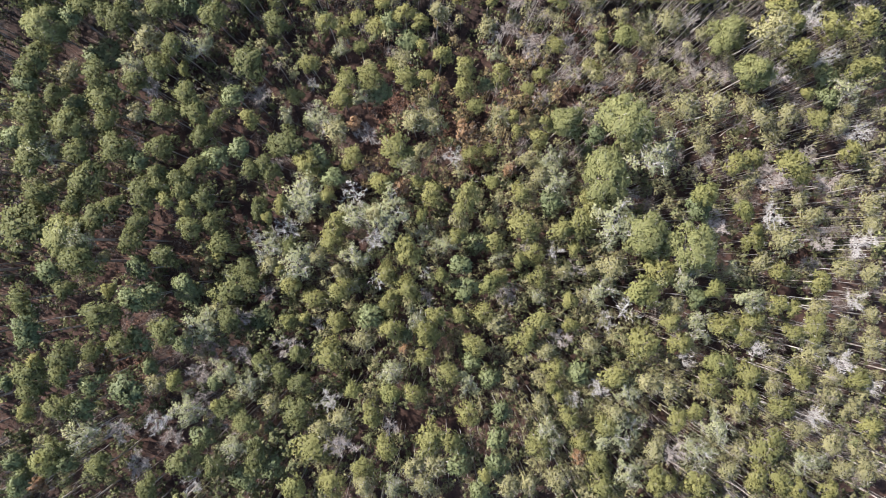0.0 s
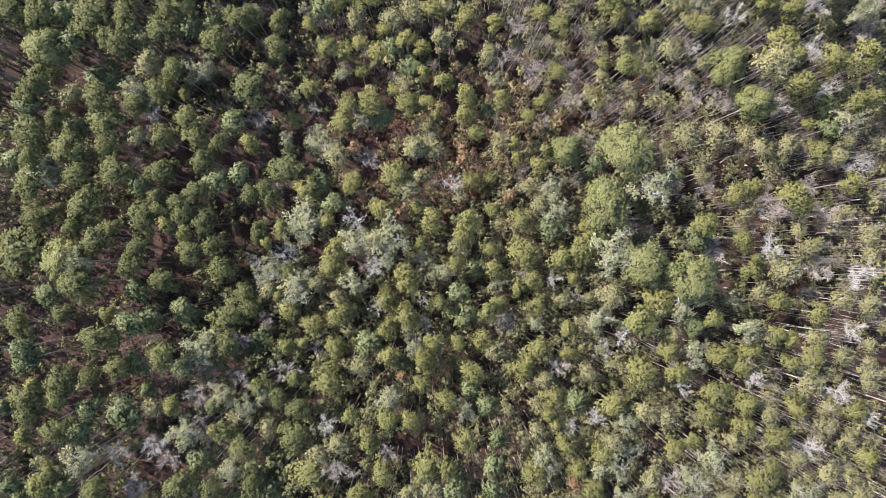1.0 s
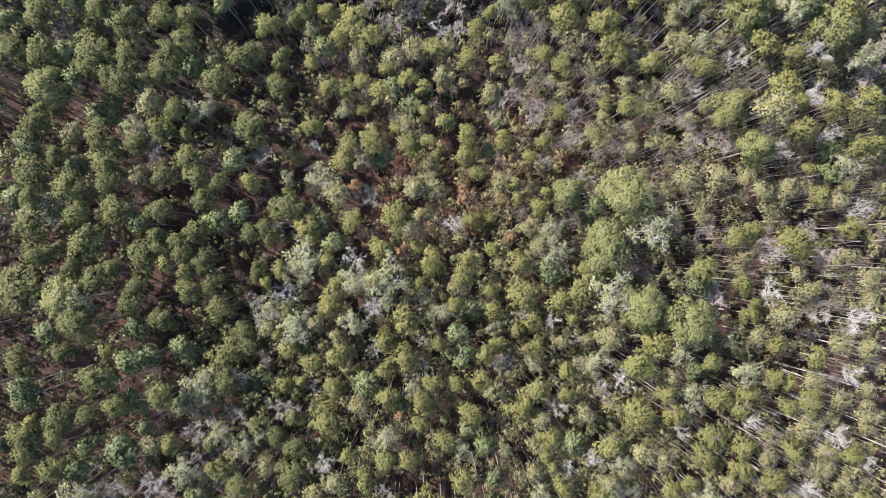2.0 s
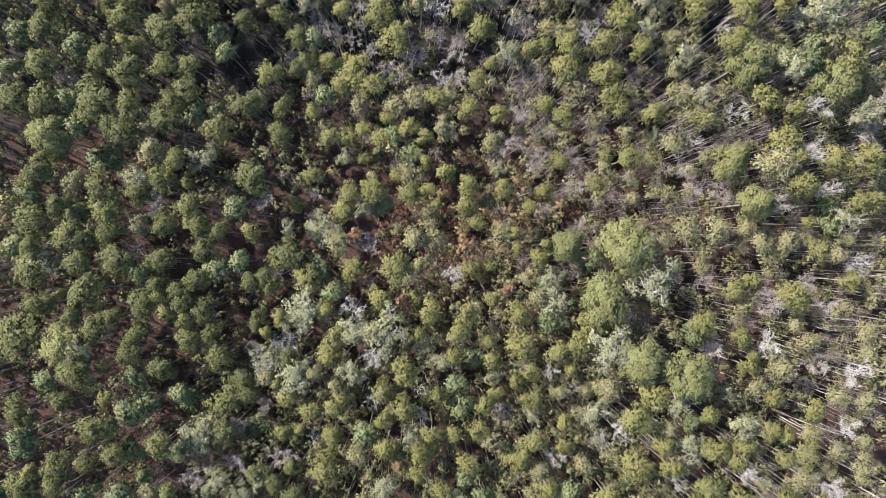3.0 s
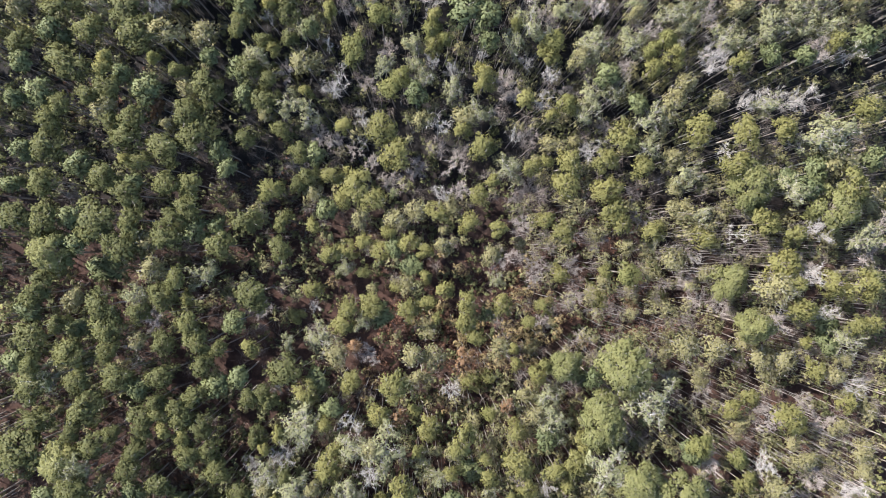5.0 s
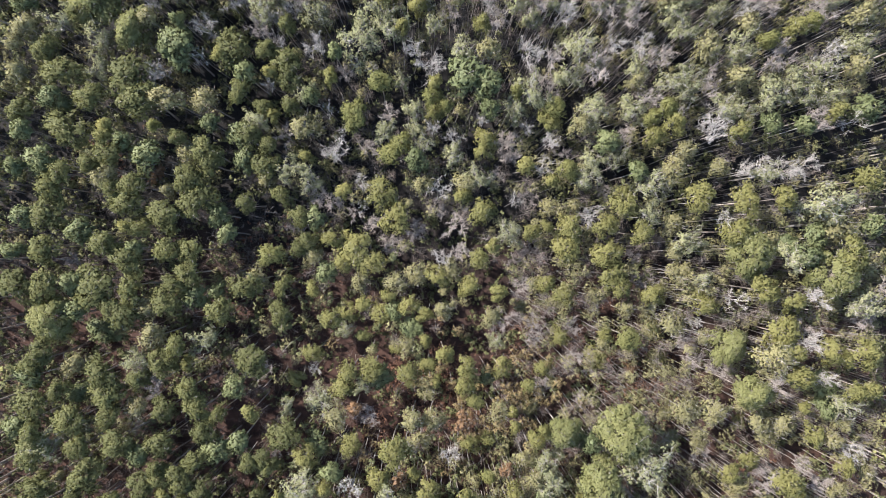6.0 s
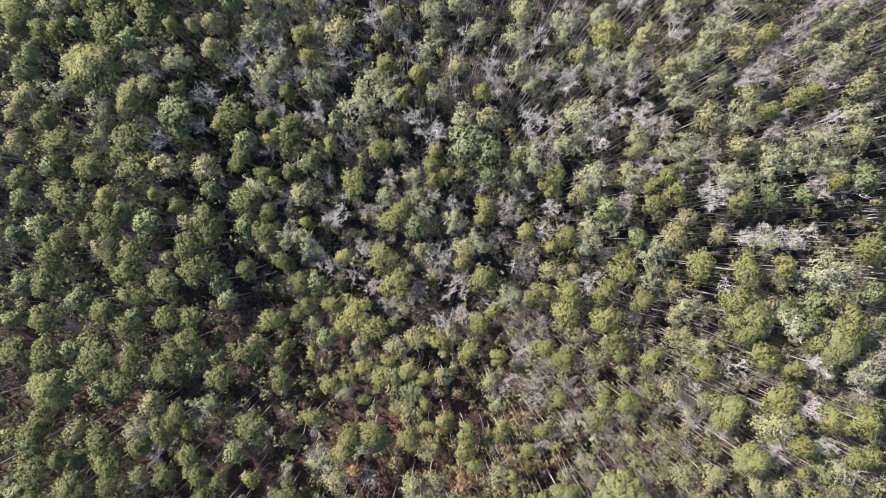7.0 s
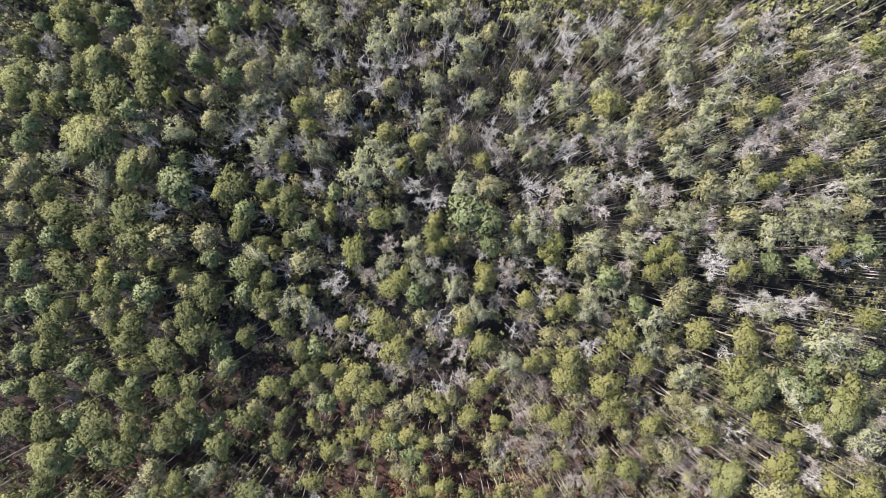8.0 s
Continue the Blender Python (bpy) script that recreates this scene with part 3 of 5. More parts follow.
green_pine(-60.8, 7.6, 18.4, 2.1)
green_pine(-60.2, 16.8, 18.3, 2.7)
green_pine(-58.6, 11.5, 18.3, 3.5)
green_pine(-53.9, 7.7, 18.0, 2.1)
green_pine(-53.7, 17.4, 18.0, 3.0)
green_pine(-49.4, 9.3, 17.6, 3.0)
green_pine(-46.7, 13.2, 17.3, 2.1)
green_pine(-46.4, 17.7, 17.3, 3.0)
green_pine(-46.3, 11.8, 17.3, 2.1)
green_pine(-43.5, 12.3, 16.9, 2.4)
green_pine(-42.4, 10.8, 17.0, 2.7)
green_pine(-40.3, 14.4, 16.6, 2.7)
green_pine(-39.2, 9.4, 16.3, 2.7)
green_pine(-67.8, 23.7, 18.6, 3.5)
green_pine(-67.2, 19.1, 20.2, 2.3)
green_pine(-63.7, 26.7, 18.5, 2.4)
green_pine(-61.7, 21.5, 18.4, 3.0)
green_pine(-56.4, 29.7, 18.7, 2.9)
green_pine(-55.9, 26.1, 18.1, 3.6)
green_pine(-55.3, 22.2, 18.1, 2.7)
green_pine(-50.3, 28.8, 18.2, 2.1)
green_pine(-46.1, 23.5, 17.3, 2.7)
green_pine(-42.1, 27.1, 16.9, 2.7)
green_pine(-67.8, 32.1, 18.6, 3.2)
green_pine(-56.0, 41.1, 17.2, 2.7)
green_pine(-53.6, 39.7, 17.8, 3.0)
green_pine(-46.5, 31.7, 17.7, 2.7)
green_pine(-43.8, 35.1, 18.2, 2.7)
green_pine(-37.5, 41.2, 16.0, 2.7)
green_pine(-71.3, 44.2, 18.6, 3.2)
green_pine(-66.9, 51.1, 18.5, 3.2)
green_pine(-66.7, 44.4, 18.5, 3.5)
green_pine(-58.8, 44.8, 18.1, 3.9)
green_pine(-57.2, 52.6, 18.1, 3.0)
green_pine(-53.4, 49.9, 17.9, 3.0)
green_pine(-52.4, 44.6, 17.8, 3.0)
green_pine(-46.8, 42.5, 17.3, 3.0)
green_pine(-46.6, 51.8, 17.4, 2.7)
green_pine(-45.5, 45.5, 17.2, 2.4)
green_pine(-43.2, 47.6, 16.9, 3.3)
green_pine(-42.9, 51.7, 16.9, 2.4)
green_pine(-33.5, 46.0, 15.1, 2.7)
green_pine(-24.7, 52.8, 13.4, 2.0)
green_pine(-66.7, 61.6, 18.6, 2.9)
green_pine(-66.6, 56.8, 18.5, 3.0)
green_pine(-64.8, 64.0, 18.6, 2.7)
green_pine(-59.9, 65.9, 18.6, 2.1)
green_pine(-56.4, 61.7, 18.3, 2.4)
green_pine(-53.2, 59.5, 18.1, 3.0)
green_pine(-52.7, 62.5, 18.2, 2.7)
green_pine(-51.2, 55.3, 17.9, 2.1)
green_pine(-47.2, 58.0, 17.6, 3.9)
green_pine(-43.7, 64.2, 17.2, 2.7)
green_pine(-42.2, 60.4, 16.9, 3.3)
green_pine(-34.0, 60.9, 15.2, 2.3)
green_pine(-27.9, 62.5, 14.3, 2.3)
green_pine(-24.8, 58.8, 13.8, 2.0)
green_pine(-23.2, 54.4, 13.3, 2.3)
green_pine(-71.6, 74.6, 19.0, 2.6)
green_pine(-64.0, 71.7, 18.8, 3.8)
green_pine(-60.4, 77.1, 18.9, 2.9)
green_pine(-57.0, 67.7, 18.5, 3.0)
green_pine(-52.0, 77.1, 18.8, 3.7)
green_pine(-45.5, 71.1, 17.8, 2.1)
green_pine(-41.4, 69.3, 16.9, 2.7)
green_pine(-40.3, 67.6, 16.6, 2.7)
green_pine(-33.7, 72.5, 15.7, 3.0)
green_pine(-31.2, 77.6, 16.4, 2.1)
green_pine(-30.9, 67.7, 14.8, 2.8)
green_pine(-30.3, 71.2, 15.2, 2.1)
green_pine(-67.6, 84.8, 19.2, 2.6)
green_pine(-64.7, 81.2, 19.1, 3.5)
green_pine(-53.5, 81.8, 19.0, 4.1)
green_pine(-36.5, 87.1, 18.1, 3.6)
green_pine(-35.5, 80.4, 17.2, 2.4)
green_pine(-30.8, 87.4, 17.9, 2.7)
green_pine(-27.4, 85.7, 17.7, 2.8)
green_pine(-26.9, 83.7, 17.4, 2.8)
green_pine(-26.8, 78.3, 16.4, 2.0)
green_pine(-73.0, 100.5, 19.6, 2.3)
green_pine(-68.8, 99.4, 19.6, 2.3)
green_pine(-62.1, 91.3, 19.4, 2.9)
green_pine(-57.6, 100.9, 19.8, 4.4)
green_pine(-71.7, 109.4, 20.0, 2.3)
green_pine(-61.9, 105.5, 20.0, 2.6)
green_pine(-51.7, 105.9, 20.0, 3.2)
green_pine(-50.2, 103.2, 19.9, 3.8)
green_pine(-64.9, 114.4, 20.2, 3.2)
green_pine(-58.9, 114.8, 20.2, 2.0)

# young pines: x, y, height, crown radius
young_pine(10.5, -40.2, 16.7, 1.4)
young_pine(-67.8, -27.4, 19.4, 1.8)
young_pine(-66.1, -18.9, 19.2, 1.5)
young_pine(-36.8, -27.8, 15.3, 1.5)
young_pine(22.2, -24.6, 15.7, 1.4)
young_pine(23.7, -26.5, 15.6, 1.1)
young_pine(-55.8, -7.4, 16.1, 1.7)
young_pine(-22.4, -12.4, 13.1, 1.4)
young_pine(6.0, -12.0, 15.7, 1.7)
young_pine(18.5, -14.9, 16.6, 1.4)
young_pine(25.8, -9.0, 15.8, 1.7)
young_pine(67.6, -10.9, 14.7, 1.7)
young_pine(-60.8, 4.3, 17.5, 1.8)
young_pine(-37.5, -0.9, 13.0, 1.6)
young_pine(-28.1, 5.3, 16.2, 1.2)
young_pine(-26.5, -3.9, 14.8, 1.4)
young_pine(11.7, 4.9, 15.5, 1.4)
young_pine(12.3, 1.5, 14.9, 1.8)
young_pine(16.8, -1.9, 15.7, 1.6)
young_pine(27.3, 0.4, 14.4, 1.7)
young_pine(59.3, 3.7, 16.4, 1.1)
young_pine(-45.2, 8.4, 17.1, 1.9)
young_pine(-42.4, 6.9, 16.7, 1.8)
young_pine(-26.2, 7.7, 15.3, 1.7)
young_pine(-1.4, 12.5, 12.2, 1.5)
young_pine(-31.7, 23.5, 15.3, 1.8)
young_pine(-24.7, 28.9, 9.5, 1.8)
young_pine(1.9, 29.8, 12.4, 1.4)
young_pine(8.7, 26.3, 12.5, 1.9)
young_pine(12.1, 18.4, 9.7, 1.5)
young_pine(16.1, 24.3, 12.4, 1.4)
young_pine(16.4, 21.4, 12.3, 1.6)
young_pine(18.9, 29.7, 12.1, 1.5)
young_pine(21.1, 22.7, 16.6, 1.4)
young_pine(69.1, 28.5, 15.5, 1.4)
young_pine(-42.6, 31.9, 15.8, 1.5)
young_pine(-12.5, 37.3, 11.1, 1.6)
young_pine(-5.8, 34.8, 8.5, 1.5)
young_pine(-1.0, 41.7, 11.9, 1.7)
young_pine(-0.9, 36.8, 12.6, 1.6)
young_pine(0.1, 32.4, 10.1, 1.8)
young_pine(2.5, 35.1, 14.6, 1.7)
young_pine(32.5, 39.9, 12.0, 1.7)
young_pine(-21.6, 45.9, 12.7, 1.7)
young_pine(-12.9, 42.9, 10.2, 1.7)
young_pine(-7.7, 45.0, 12.2, 1.5)
young_pine(12.5, 46.4, 12.5, 1.9)
young_pine(-53.3, 54.9, 18.0, 1.5)
young_pine(-16.7, 64.1, 14.1, 1.8)
young_pine(4.3, 63.8, 15.4, 1.7)
young_pine(10.4, 55.3, 13.9, 1.4)
young_pine(20.3, 59.5, 14.7, 1.4)
young_pine(-57.5, 70.5, 18.7, 1.8)
young_pine(-57.1, 72.7, 18.7, 1.5)
young_pine(-29.3, 76.2, 16.0, 1.5)
young_pine(-23.6, 69.2, 14.7, 1.4)
young_pine(15.6, 70.2, 15.9, 1.8)
young_pine(20.3, 67.3, 15.6, 1.4)
young_pine(-38.8, 86.0, 18.3, 1.8)
young_pine(-30.3, 84.0, 17.5, 1.5)
young_pine(-1.3, 82.9, 17.9, 1.6)
young_pine(-66.0, 100.0, 19.7, 1.8)
young_pine(-7.2, 92.5, 18.5, 1.4)
young_pine(58.2, 113.1, 24.2, 1.3)

# bright pines: x, y, height, crown radius
bright_pine(-23.7, -42.8, 14.4, 2.8)
bright_pine(-65.5, -36.5, 19.4, 2.7)
bright_pine(-44.1, -23.4, 16.7, 1.7)
bright_pine(-12.9, -24.8, 15.9, 2.0)
bright_pine(-6.4, -25.7, 16.6, 2.2)
bright_pine(53.3, -20.7, 15.9, 2.5)
bright_pine(-25.0, -13.0, 13.2, 1.7)
bright_pine(11.0, -6.5, 17.0, 2.2)
bright_pine(37.7, -7.2, 19.2, 3.0)
bright_pine(51.9, -7.4, 16.4, 2.0)
bright_pine(2.7, -4.8, 17.2, 1.4)
bright_pine(-0.8, 6.1, 15.6, 1.4)
bright_pine(12.2, 12.1, 12.1, 1.7)
bright_pine(49.2, 9.9, 19.4, 2.4)
bright_pine(57.2, 7.1, 16.5, 2.0)
bright_pine(60.3, 23.2, 8.8, 2.1)
bright_pine(36.6, 39.4, 13.4, 2.6)
bright_pine(-29.5, 51.4, 14.2, 2.2)
bright_pine(-49.2, 72.9, 18.4, 1.4)
bright_pine(-15.4, 77.4, 16.6, 3.1)
bright_pine(-8.5, 70.6, 15.6, 2.2)
bright_pine(-6.8, 72.9, 16.2, 2.2)
bright_pine(23.2, 69.6, 15.9, 2.1)
bright_pine(-19.5, 83.1, 17.5, 1.7)
bright_pine(-11.2, 83.1, 17.7, 2.5)
bright_pine(-1.7, 80.6, 17.7, 1.9)
bright_pine(0.8, 79.3, 17.6, 1.4)
bright_pine(13.0, 82.7, 17.9, 1.6)
bright_pine(20.2, 80.1, 17.3, 2.2)
bright_pine(37.1, 79.2, 19.1, 1.6)
bright_pine(39.3, 80.8, 19.7, 2.2)
bright_pine(-46.9, 101.5, 19.8, 1.6)
bright_pine(-25.4, 101.6, 18.8, 1.9)
bright_pine(-23.9, 97.8, 18.6, 1.9)
bright_pine(55.1, 92.5, 22.7, 1.8)
bright_pine(62.3, 96.2, 22.8, 1.6)
bright_pine(53.7, 105.0, 23.7, 2.1)
bright_pine(70.6, 116.2, 23.9, 2.3)

# evergreens: x, y, height, crown radius
evergreen(9.6, -43.6, 15.0, 2.0)
evergreen(-69.7, -35.9, 19.4, 1.9)
evergreen(-69.2, -40.2, 19.5, 2.2)
evergreen(-61.9, -36.4, 18.3, 2.2)
evergreen(-40.6, -34.4, 13.1, 2.3)
evergreen(-33.3, -42.0, 12.2, 2.3)
evergreen(-30.8, -35.6, 12.4, 2.3)
evergreen(-28.2, -39.9, 12.4, 2.6)
evergreen(5.6, -38.2, 15.4, 2.3)
evergreen(12.7, -34.4, 14.9, 2.3)
evergreen(12.7, -38.9, 14.8, 2.3)
evergreen(-70.8, -22.7, 19.1, 1.6)
evergreen(-59.9, -27.5, 17.7, 2.2)
evergreen(-58.3, -23.2, 17.2, 2.2)
evergreen(-53.1, -25.0, 16.1, 3.1)
evergreen(-49.2, -20.8, 15.1, 1.7)
evergreen(-38.1, -24.3, 13.0, 1.7)
evergreen(8.1, -20.6, 15.1, 1.7)
evergreen(11.7, -23.2, 14.9, 2.3)
evergreen(13.2, -29.3, 14.9, 2.0)
evergreen(27.5, -22.3, 14.9, 2.0)
evergreen(-68.0, -15.2, 18.5, 3.0)
evergreen(-67.9, -13.1, 20.3, 2.4)
evergreen(-50.9, -16.2, 15.6, 2.5)
evergreen(-50.6, -8.5, 19.3, 2.4)
evergreen(-49.0, -7.9, 15.5, 2.3)
evergreen(-45.4, -9.0, 6.2, 3.1)
evergreen(-43.7, -17.0, 14.1, 2.3)
evergreen(-43.0, -6.4, 14.8, 2.0)
evergreen(-31.0, -12.6, 9.2, 2.4)
evergreen(-9.7, -11.7, 17.9, 2.5)
evergreen(-4.0, -15.4, 16.0, 2.0)
evergreen(6.8, -7.0, 15.1, 2.3)
evergreen(49.2, -9.1, 14.9, 2.3)
evergreen(-65.1, -3.7, 17.7, 2.5)
evergreen(-50.7, -3.3, 16.0, 2.2)
evergreen(5.8, -2.9, 15.7, 2.5)
evergreen(9.7, 1.1, 11.8, 2.3)
evergreen(-62.7, 8.2, 14.3, 1.7)
evergreen(-50.5, 15.5, 16.6, 2.5)
evergreen(-37.1, 16.3, 15.8, 2.2)
evergreen(-33.6, 17.9, 15.0, 2.3)
evergreen(-20.1, 17.0, 11.7, 2.6)
evergreen(-16.9, 12.6, 15.0, 2.3)
evergreen(23.1, 8.8, 14.3, 2.3)
evergreen(49.7, 7.1, 15.5, 2.5)
evergreen(-71.7, 19.7, 16.7, 2.5)
evergreen(-69.3, 28.7, 17.3, 2.5)
evergreen(-62.4, 25.4, 15.2, 2.3)
evergreen(-34.6, 27.3, 14.3, 2.3)
evergreen(-8.9, 29.2, 9.7, 2.4)
evergreen(29.9, 18.7, 8.4, 2.4)
evergreen(30.4, 20.6, 17.0, 1.9)
evergreen(73.9, 28.0, 14.8, 2.0)
evergreen(-61.7, 40.5, 17.0, 2.5)
evergreen(-60.4, 36.1, 8.9, 3.6)
evergreen(-3.4, 39.3, 10.0, 2.4)
evergreen(11.1, 30.5, 11.3, 1.8)
evergreen(73.6, 32.2, 14.2, 2.8)
evergreen(-72.7, 50.2, 17.6, 1.9)
evergreen(-63.2, 44.9, 17.2, 2.2)
evergreen(-52.1, 51.8, 16.9, 1.9)
evergreen(-42.2, 43.6, 15.4, 2.5)
evergreen(-38.6, 44.9, 14.6, 2.0)
evergreen(-19.7, 48.6, 12.1, 2.0)
evergreen(-6.7, 42.2, 11.6, 1.8)
evergreen(-72.0, 64.8, 18.6, 2.2)
evergreen(-71.1, 56.3, 18.0, 2.5)
evergreen(-67.4, 65.5, 18.6, 1.6)
evergreen(-61.9, 54.1, 17.6, 2.5)
evergreen(-39.0, 58.3, 14.8, 2.3)
evergreen(-37.0, 55.0, 14.4, 2.3)
evergreen(-21.9, 58.5, 13.3, 2.0)
evergreen(63.7, 58.2, 16.9, 2.5)
evergreen(68.1, 59.7, 17.8, 2.8)
evergreen(77.8, 62.3, 19.1, 2.4)
evergreen(-71.0, 70.8, 18.9, 2.2)
evergreen(-68.6, 66.1, 18.6, 2.5)
evergreen(-66.0, 76.8, 19.0, 2.7)
evergreen(-54.8, 70.2, 18.4, 1.9)
evergreen(-50.9, 68.1, 17.7, 2.5)
evergreen(-40.5, 74.2, 16.1, 2.2)
evergreen(-35.9, 72.9, 15.1, 2.5)
evergreen(-34.6, 68.2, 14.5, 2.3)
evergreen(-4.0, 70.0, 16.5, 2.2)
evergreen(29.8, 74.8, 18.1, 2.2)
evergreen(35.4, 69.7, 17.3, 2.2)
evergreen(-47.5, 86.4, 19.1, 2.2)
evergreen(-45.6, 86.5, 19.1, 3.3)
evergreen(-34.3, 83.3, 18.4, 1.9)
evergreen(-22.8, 80.0, 17.6, 1.7)
evergreen(-18.8, 86.9, 20.1, 1.9)
evergreen(4.4, 84.8, 19.3, 3.3)
evergreen(7.9, 83.0, 19.2, 3.0)
evergreen(8.6, 79.2, 19.0, 1.9)
evergreen(57.2, 78.8, 21.5, 1.9)
evergreen(62.4, 78.6, 21.8, 2.1)
evergreen(73.6, 82.1, 22.3, 2.4)
evergreen(-72.0, 92.6, 19.3, 2.2)
evergreen(-70.2, 96.0, 19.5, 2.2)
evergreen(-62.7, 100.6, 19.8, 1.6)
evergreen(-54.3, 99.2, 19.8, 2.2)
evergreen(-45.6, 91.2, 19.7, 1.6)
evergreen(-69.0, 112.8, 20.1, 1.9)
evergreen(-56.0, 114.0, 20.3, 2.1)
evergreen(-42.3, 107.0, 21.3, 2.1)
evergreen(-36.6, 105.4, 21.6, 2.1)
evergreen(-37.5, 115.5, 21.7, 2.4)

evergreen(65.3, 56.3, 20.0, 2.6)

# hardwoods: x, y, height, crown radius
hardwood(-0.5, -42.1, 16.0, 2.4)
hardwood(14.7, -42.6, 14.7, 2.5)
hardwood(18.8, -42.7, 14.6, 1.9)
hardwood(82.8, -42.1, 12.5, 3.3)
hardwood(-19.2, -32.2, 14.3, 2.2)
hardwood(-15.5, -30.5, 15.2, 2.2)
hardwood(-10.9, -42.0, 15.9, 2.4)
hardwood(-2.5, -38.8, 16.1, 2.7)
hardwood(1.5, -38.0, 15.8, 2.7)
hardwood(24.0, -41.7, 14.6, 2.7)
hardwood(34.2, -30.5, 14.8, 2.5)
hardwood(42.0, -36.8, 14.5, 2.5)
hardwood(55.3, -40.2, 14.0, 2.5)
hardwood(57.4, -30.4, 14.0, 2.2)
hardwood(57.4, -37.1, 13.9, 2.2)
hardwood(69.5, -33.9, 13.1, 2.5)
hardwood(76.2, -36.7, 12.8, 2.5)
hardwood(78.4, -41.0, 12.6, 2.2)
hardwood(79.4, -30.4, 12.8, 2.2)
hardwood(80.6, -36.8, 12.6, 2.2)
hardwood(-48.3, -24.3, 14.9, 1.9)
hardwood(-28.1, -28.5, 12.8, 2.2)
hardwood(15.2, -23.8, 14.8, 1.6)
hardwood(20.4, -27.9, 14.7, 2.2)
hardwood(21.9, -18.7, 14.8, 2.2)
hardwood(40.4, -24.4, 14.8, 2.7)
hardwood(44.6, -25.5, 14.6, 2.2)
hardwood(64.4, -24.8, 13.6, 2.8)
hardwood(71.4, -19.2, 13.5, 3.0)
hardwood(75.5, -27.7, 13.0, 2.2)
hardwood(75.9, -23.5, 13.1, 2.5)
hardwood(82.9, -18.8, 13.1, 2.8)
hardwood(-37.7, -11.5, 14.2, 2.2)
hardwood(-11.4, -15.9, 15.9, 2.4)
hardwood(12.9, -13.8, 14.0, 2.5)
hardwood(30.0, -17.2, 15.0, 2.2)
hardwood(44.6, -10.2, 15.3, 2.2)
hardwood(73.6, -10.9, 12.9, 2.5)
hardwood(77.9, -14.6, 13.5, 2.2)
hardwood(82.9, -12.5, 13.5, 2.2)
hardwood(-56.1, -1.3, 16.7, 1.3)
hardwood(-28.1, -2.5, 14.6, 1.9)
hardwood(-19.2, -1.8, 16.4, 1.9)
hardwood(-15.6, -3.8, 15.7, 1.9)
hardwood(-8.8, 6.0, 17.3, 1.9)
hardwood(6.1, 5.1, 14.2, 2.2)
hardwood(24.7, -3.9, 15.2, 1.6)
hardwood(29.8, -3.9, 14.5, 1.4)
hardwood(34.3, -2.9, 15.3, 3.0)
hardwood(61.5, -2.5, 14.2, 2.2)
hardwood(65.2, 1.6, 16.8, 2.7)
hardwood(77.1, -3.5, 15.0, 2.7)
hardwood(82.0, -5.1, 14.4, 2.5)
hardwood(83.0, 4.3, 14.0, 1.9)
hardwood(-63.9, 11.4, 16.8, 1.3)
hardwood(18.8, 16.0, 13.4, 2.2)
hardwood(20.3, 13.2, 15.8, 1.9)
hardwood(59.3, 12.2, 12.7, 2.2)
hardwood(69.6, 9.0, 13.2, 1.9)
hardwood(71.7, 6.4, 13.9, 2.5)
hardwood(78.2, 12.2, 13.2, 1.9)
hardwood(82.7, 8.5, 13.9, 2.5)
hardwood(84.9, 15.1, 11.4, 2.3)
hardwood(-59.3, 20.1, 16.7, 2.1)
hardwood(-50.9, 24.3, 16.5, 2.1)
hardwood(-17.0, 21.8, 11.4, 2.5)
hardwood(-2.1, 22.8, 15.3, 2.7)
hardwood(-0.9, 18.5, 11.1, 2.3)
hardwood(0.6, 27.3, 7.6, 2.3)
hardwood(1.5, 23.0, 13.6, 2.5)
hardwood(13.2, 24.4, 12.3, 2.5)
hardwood(20.0, 24.0, 7.3, 2.3)
hardwood(46.8, 24.9, 7.2, 2.0)
hardwood(52.4, 19.9, 9.7, 2.3)
hardwood(60.9, 27.6, 9.6, 2.3)
hardwood(65.5, 22.8, 11.0, 3.7)
hardwood(66.7, 24.5, 14.5, 2.2)
hardwood(75.1, 22.7, 16.2, 1.9)
hardwood(76.6, 25.2, 15.7, 1.6)
hardwood(-61.9, 30.8, 16.8, 2.7)
hardwood(-50.5, 41.0, 16.5, 2.1)
hardwood(-48.8, 36.1, 17.2, 2.9)
hardwood(-4.0, 36.4, 10.2, 2.0)
hardwood(11.2, 41.8, 10.5, 2.3)
hardwood(32.9, 37.6, 10.6, 1.7)
hardwood(38.5, 36.3, 8.3, 2.0)
hardwood(43.5, 40.3, 6.5, 2.4)
hardwood(51.7, 39.9, 12.7, 2.2)
hardwood(60.1, 38.5, 21.7, 3.1)
hardwood(-32.1, 46.8, 13.3, 2.2)
hardwood(-21.8, 52.0, 12.6, 2.2)
hardwood(-13.6, 47.4, 11.6, 2.5)
hardwood(-6.8, 47.7, 11.5, 2.3)
hardwood(-3.3, 49.5, 11.5, 2.5)
hardwood(2.0, 42.8, 14.1, 1.9)
hardwood(3.5, 50.3, 11.2, 2.3)
hardwood(16.7, 44.2, 7.8, 1.7)
hardwood(24.3, 45.0, 8.1, 2.0)
hardwood(30.5, 46.4, 9.8, 2.0)
hardwood(36.9, 44.2, 10.0, 2.3)
hardwood(45.4, 42.2, 13.6, 2.5)
hardwood(46.5, 52.1, 12.4, 2.5)
hardwood(49.7, 48.0, 12.7, 2.2)
hardwood(57.8, 53.2, 15.0, 2.5)
hardwood(73.4, 47.4, 15.5, 2.2)
hardwood(-57.7, 63.3, 18.1, 2.6)
hardwood(-57.1, 65.1, 18.2, 2.1)
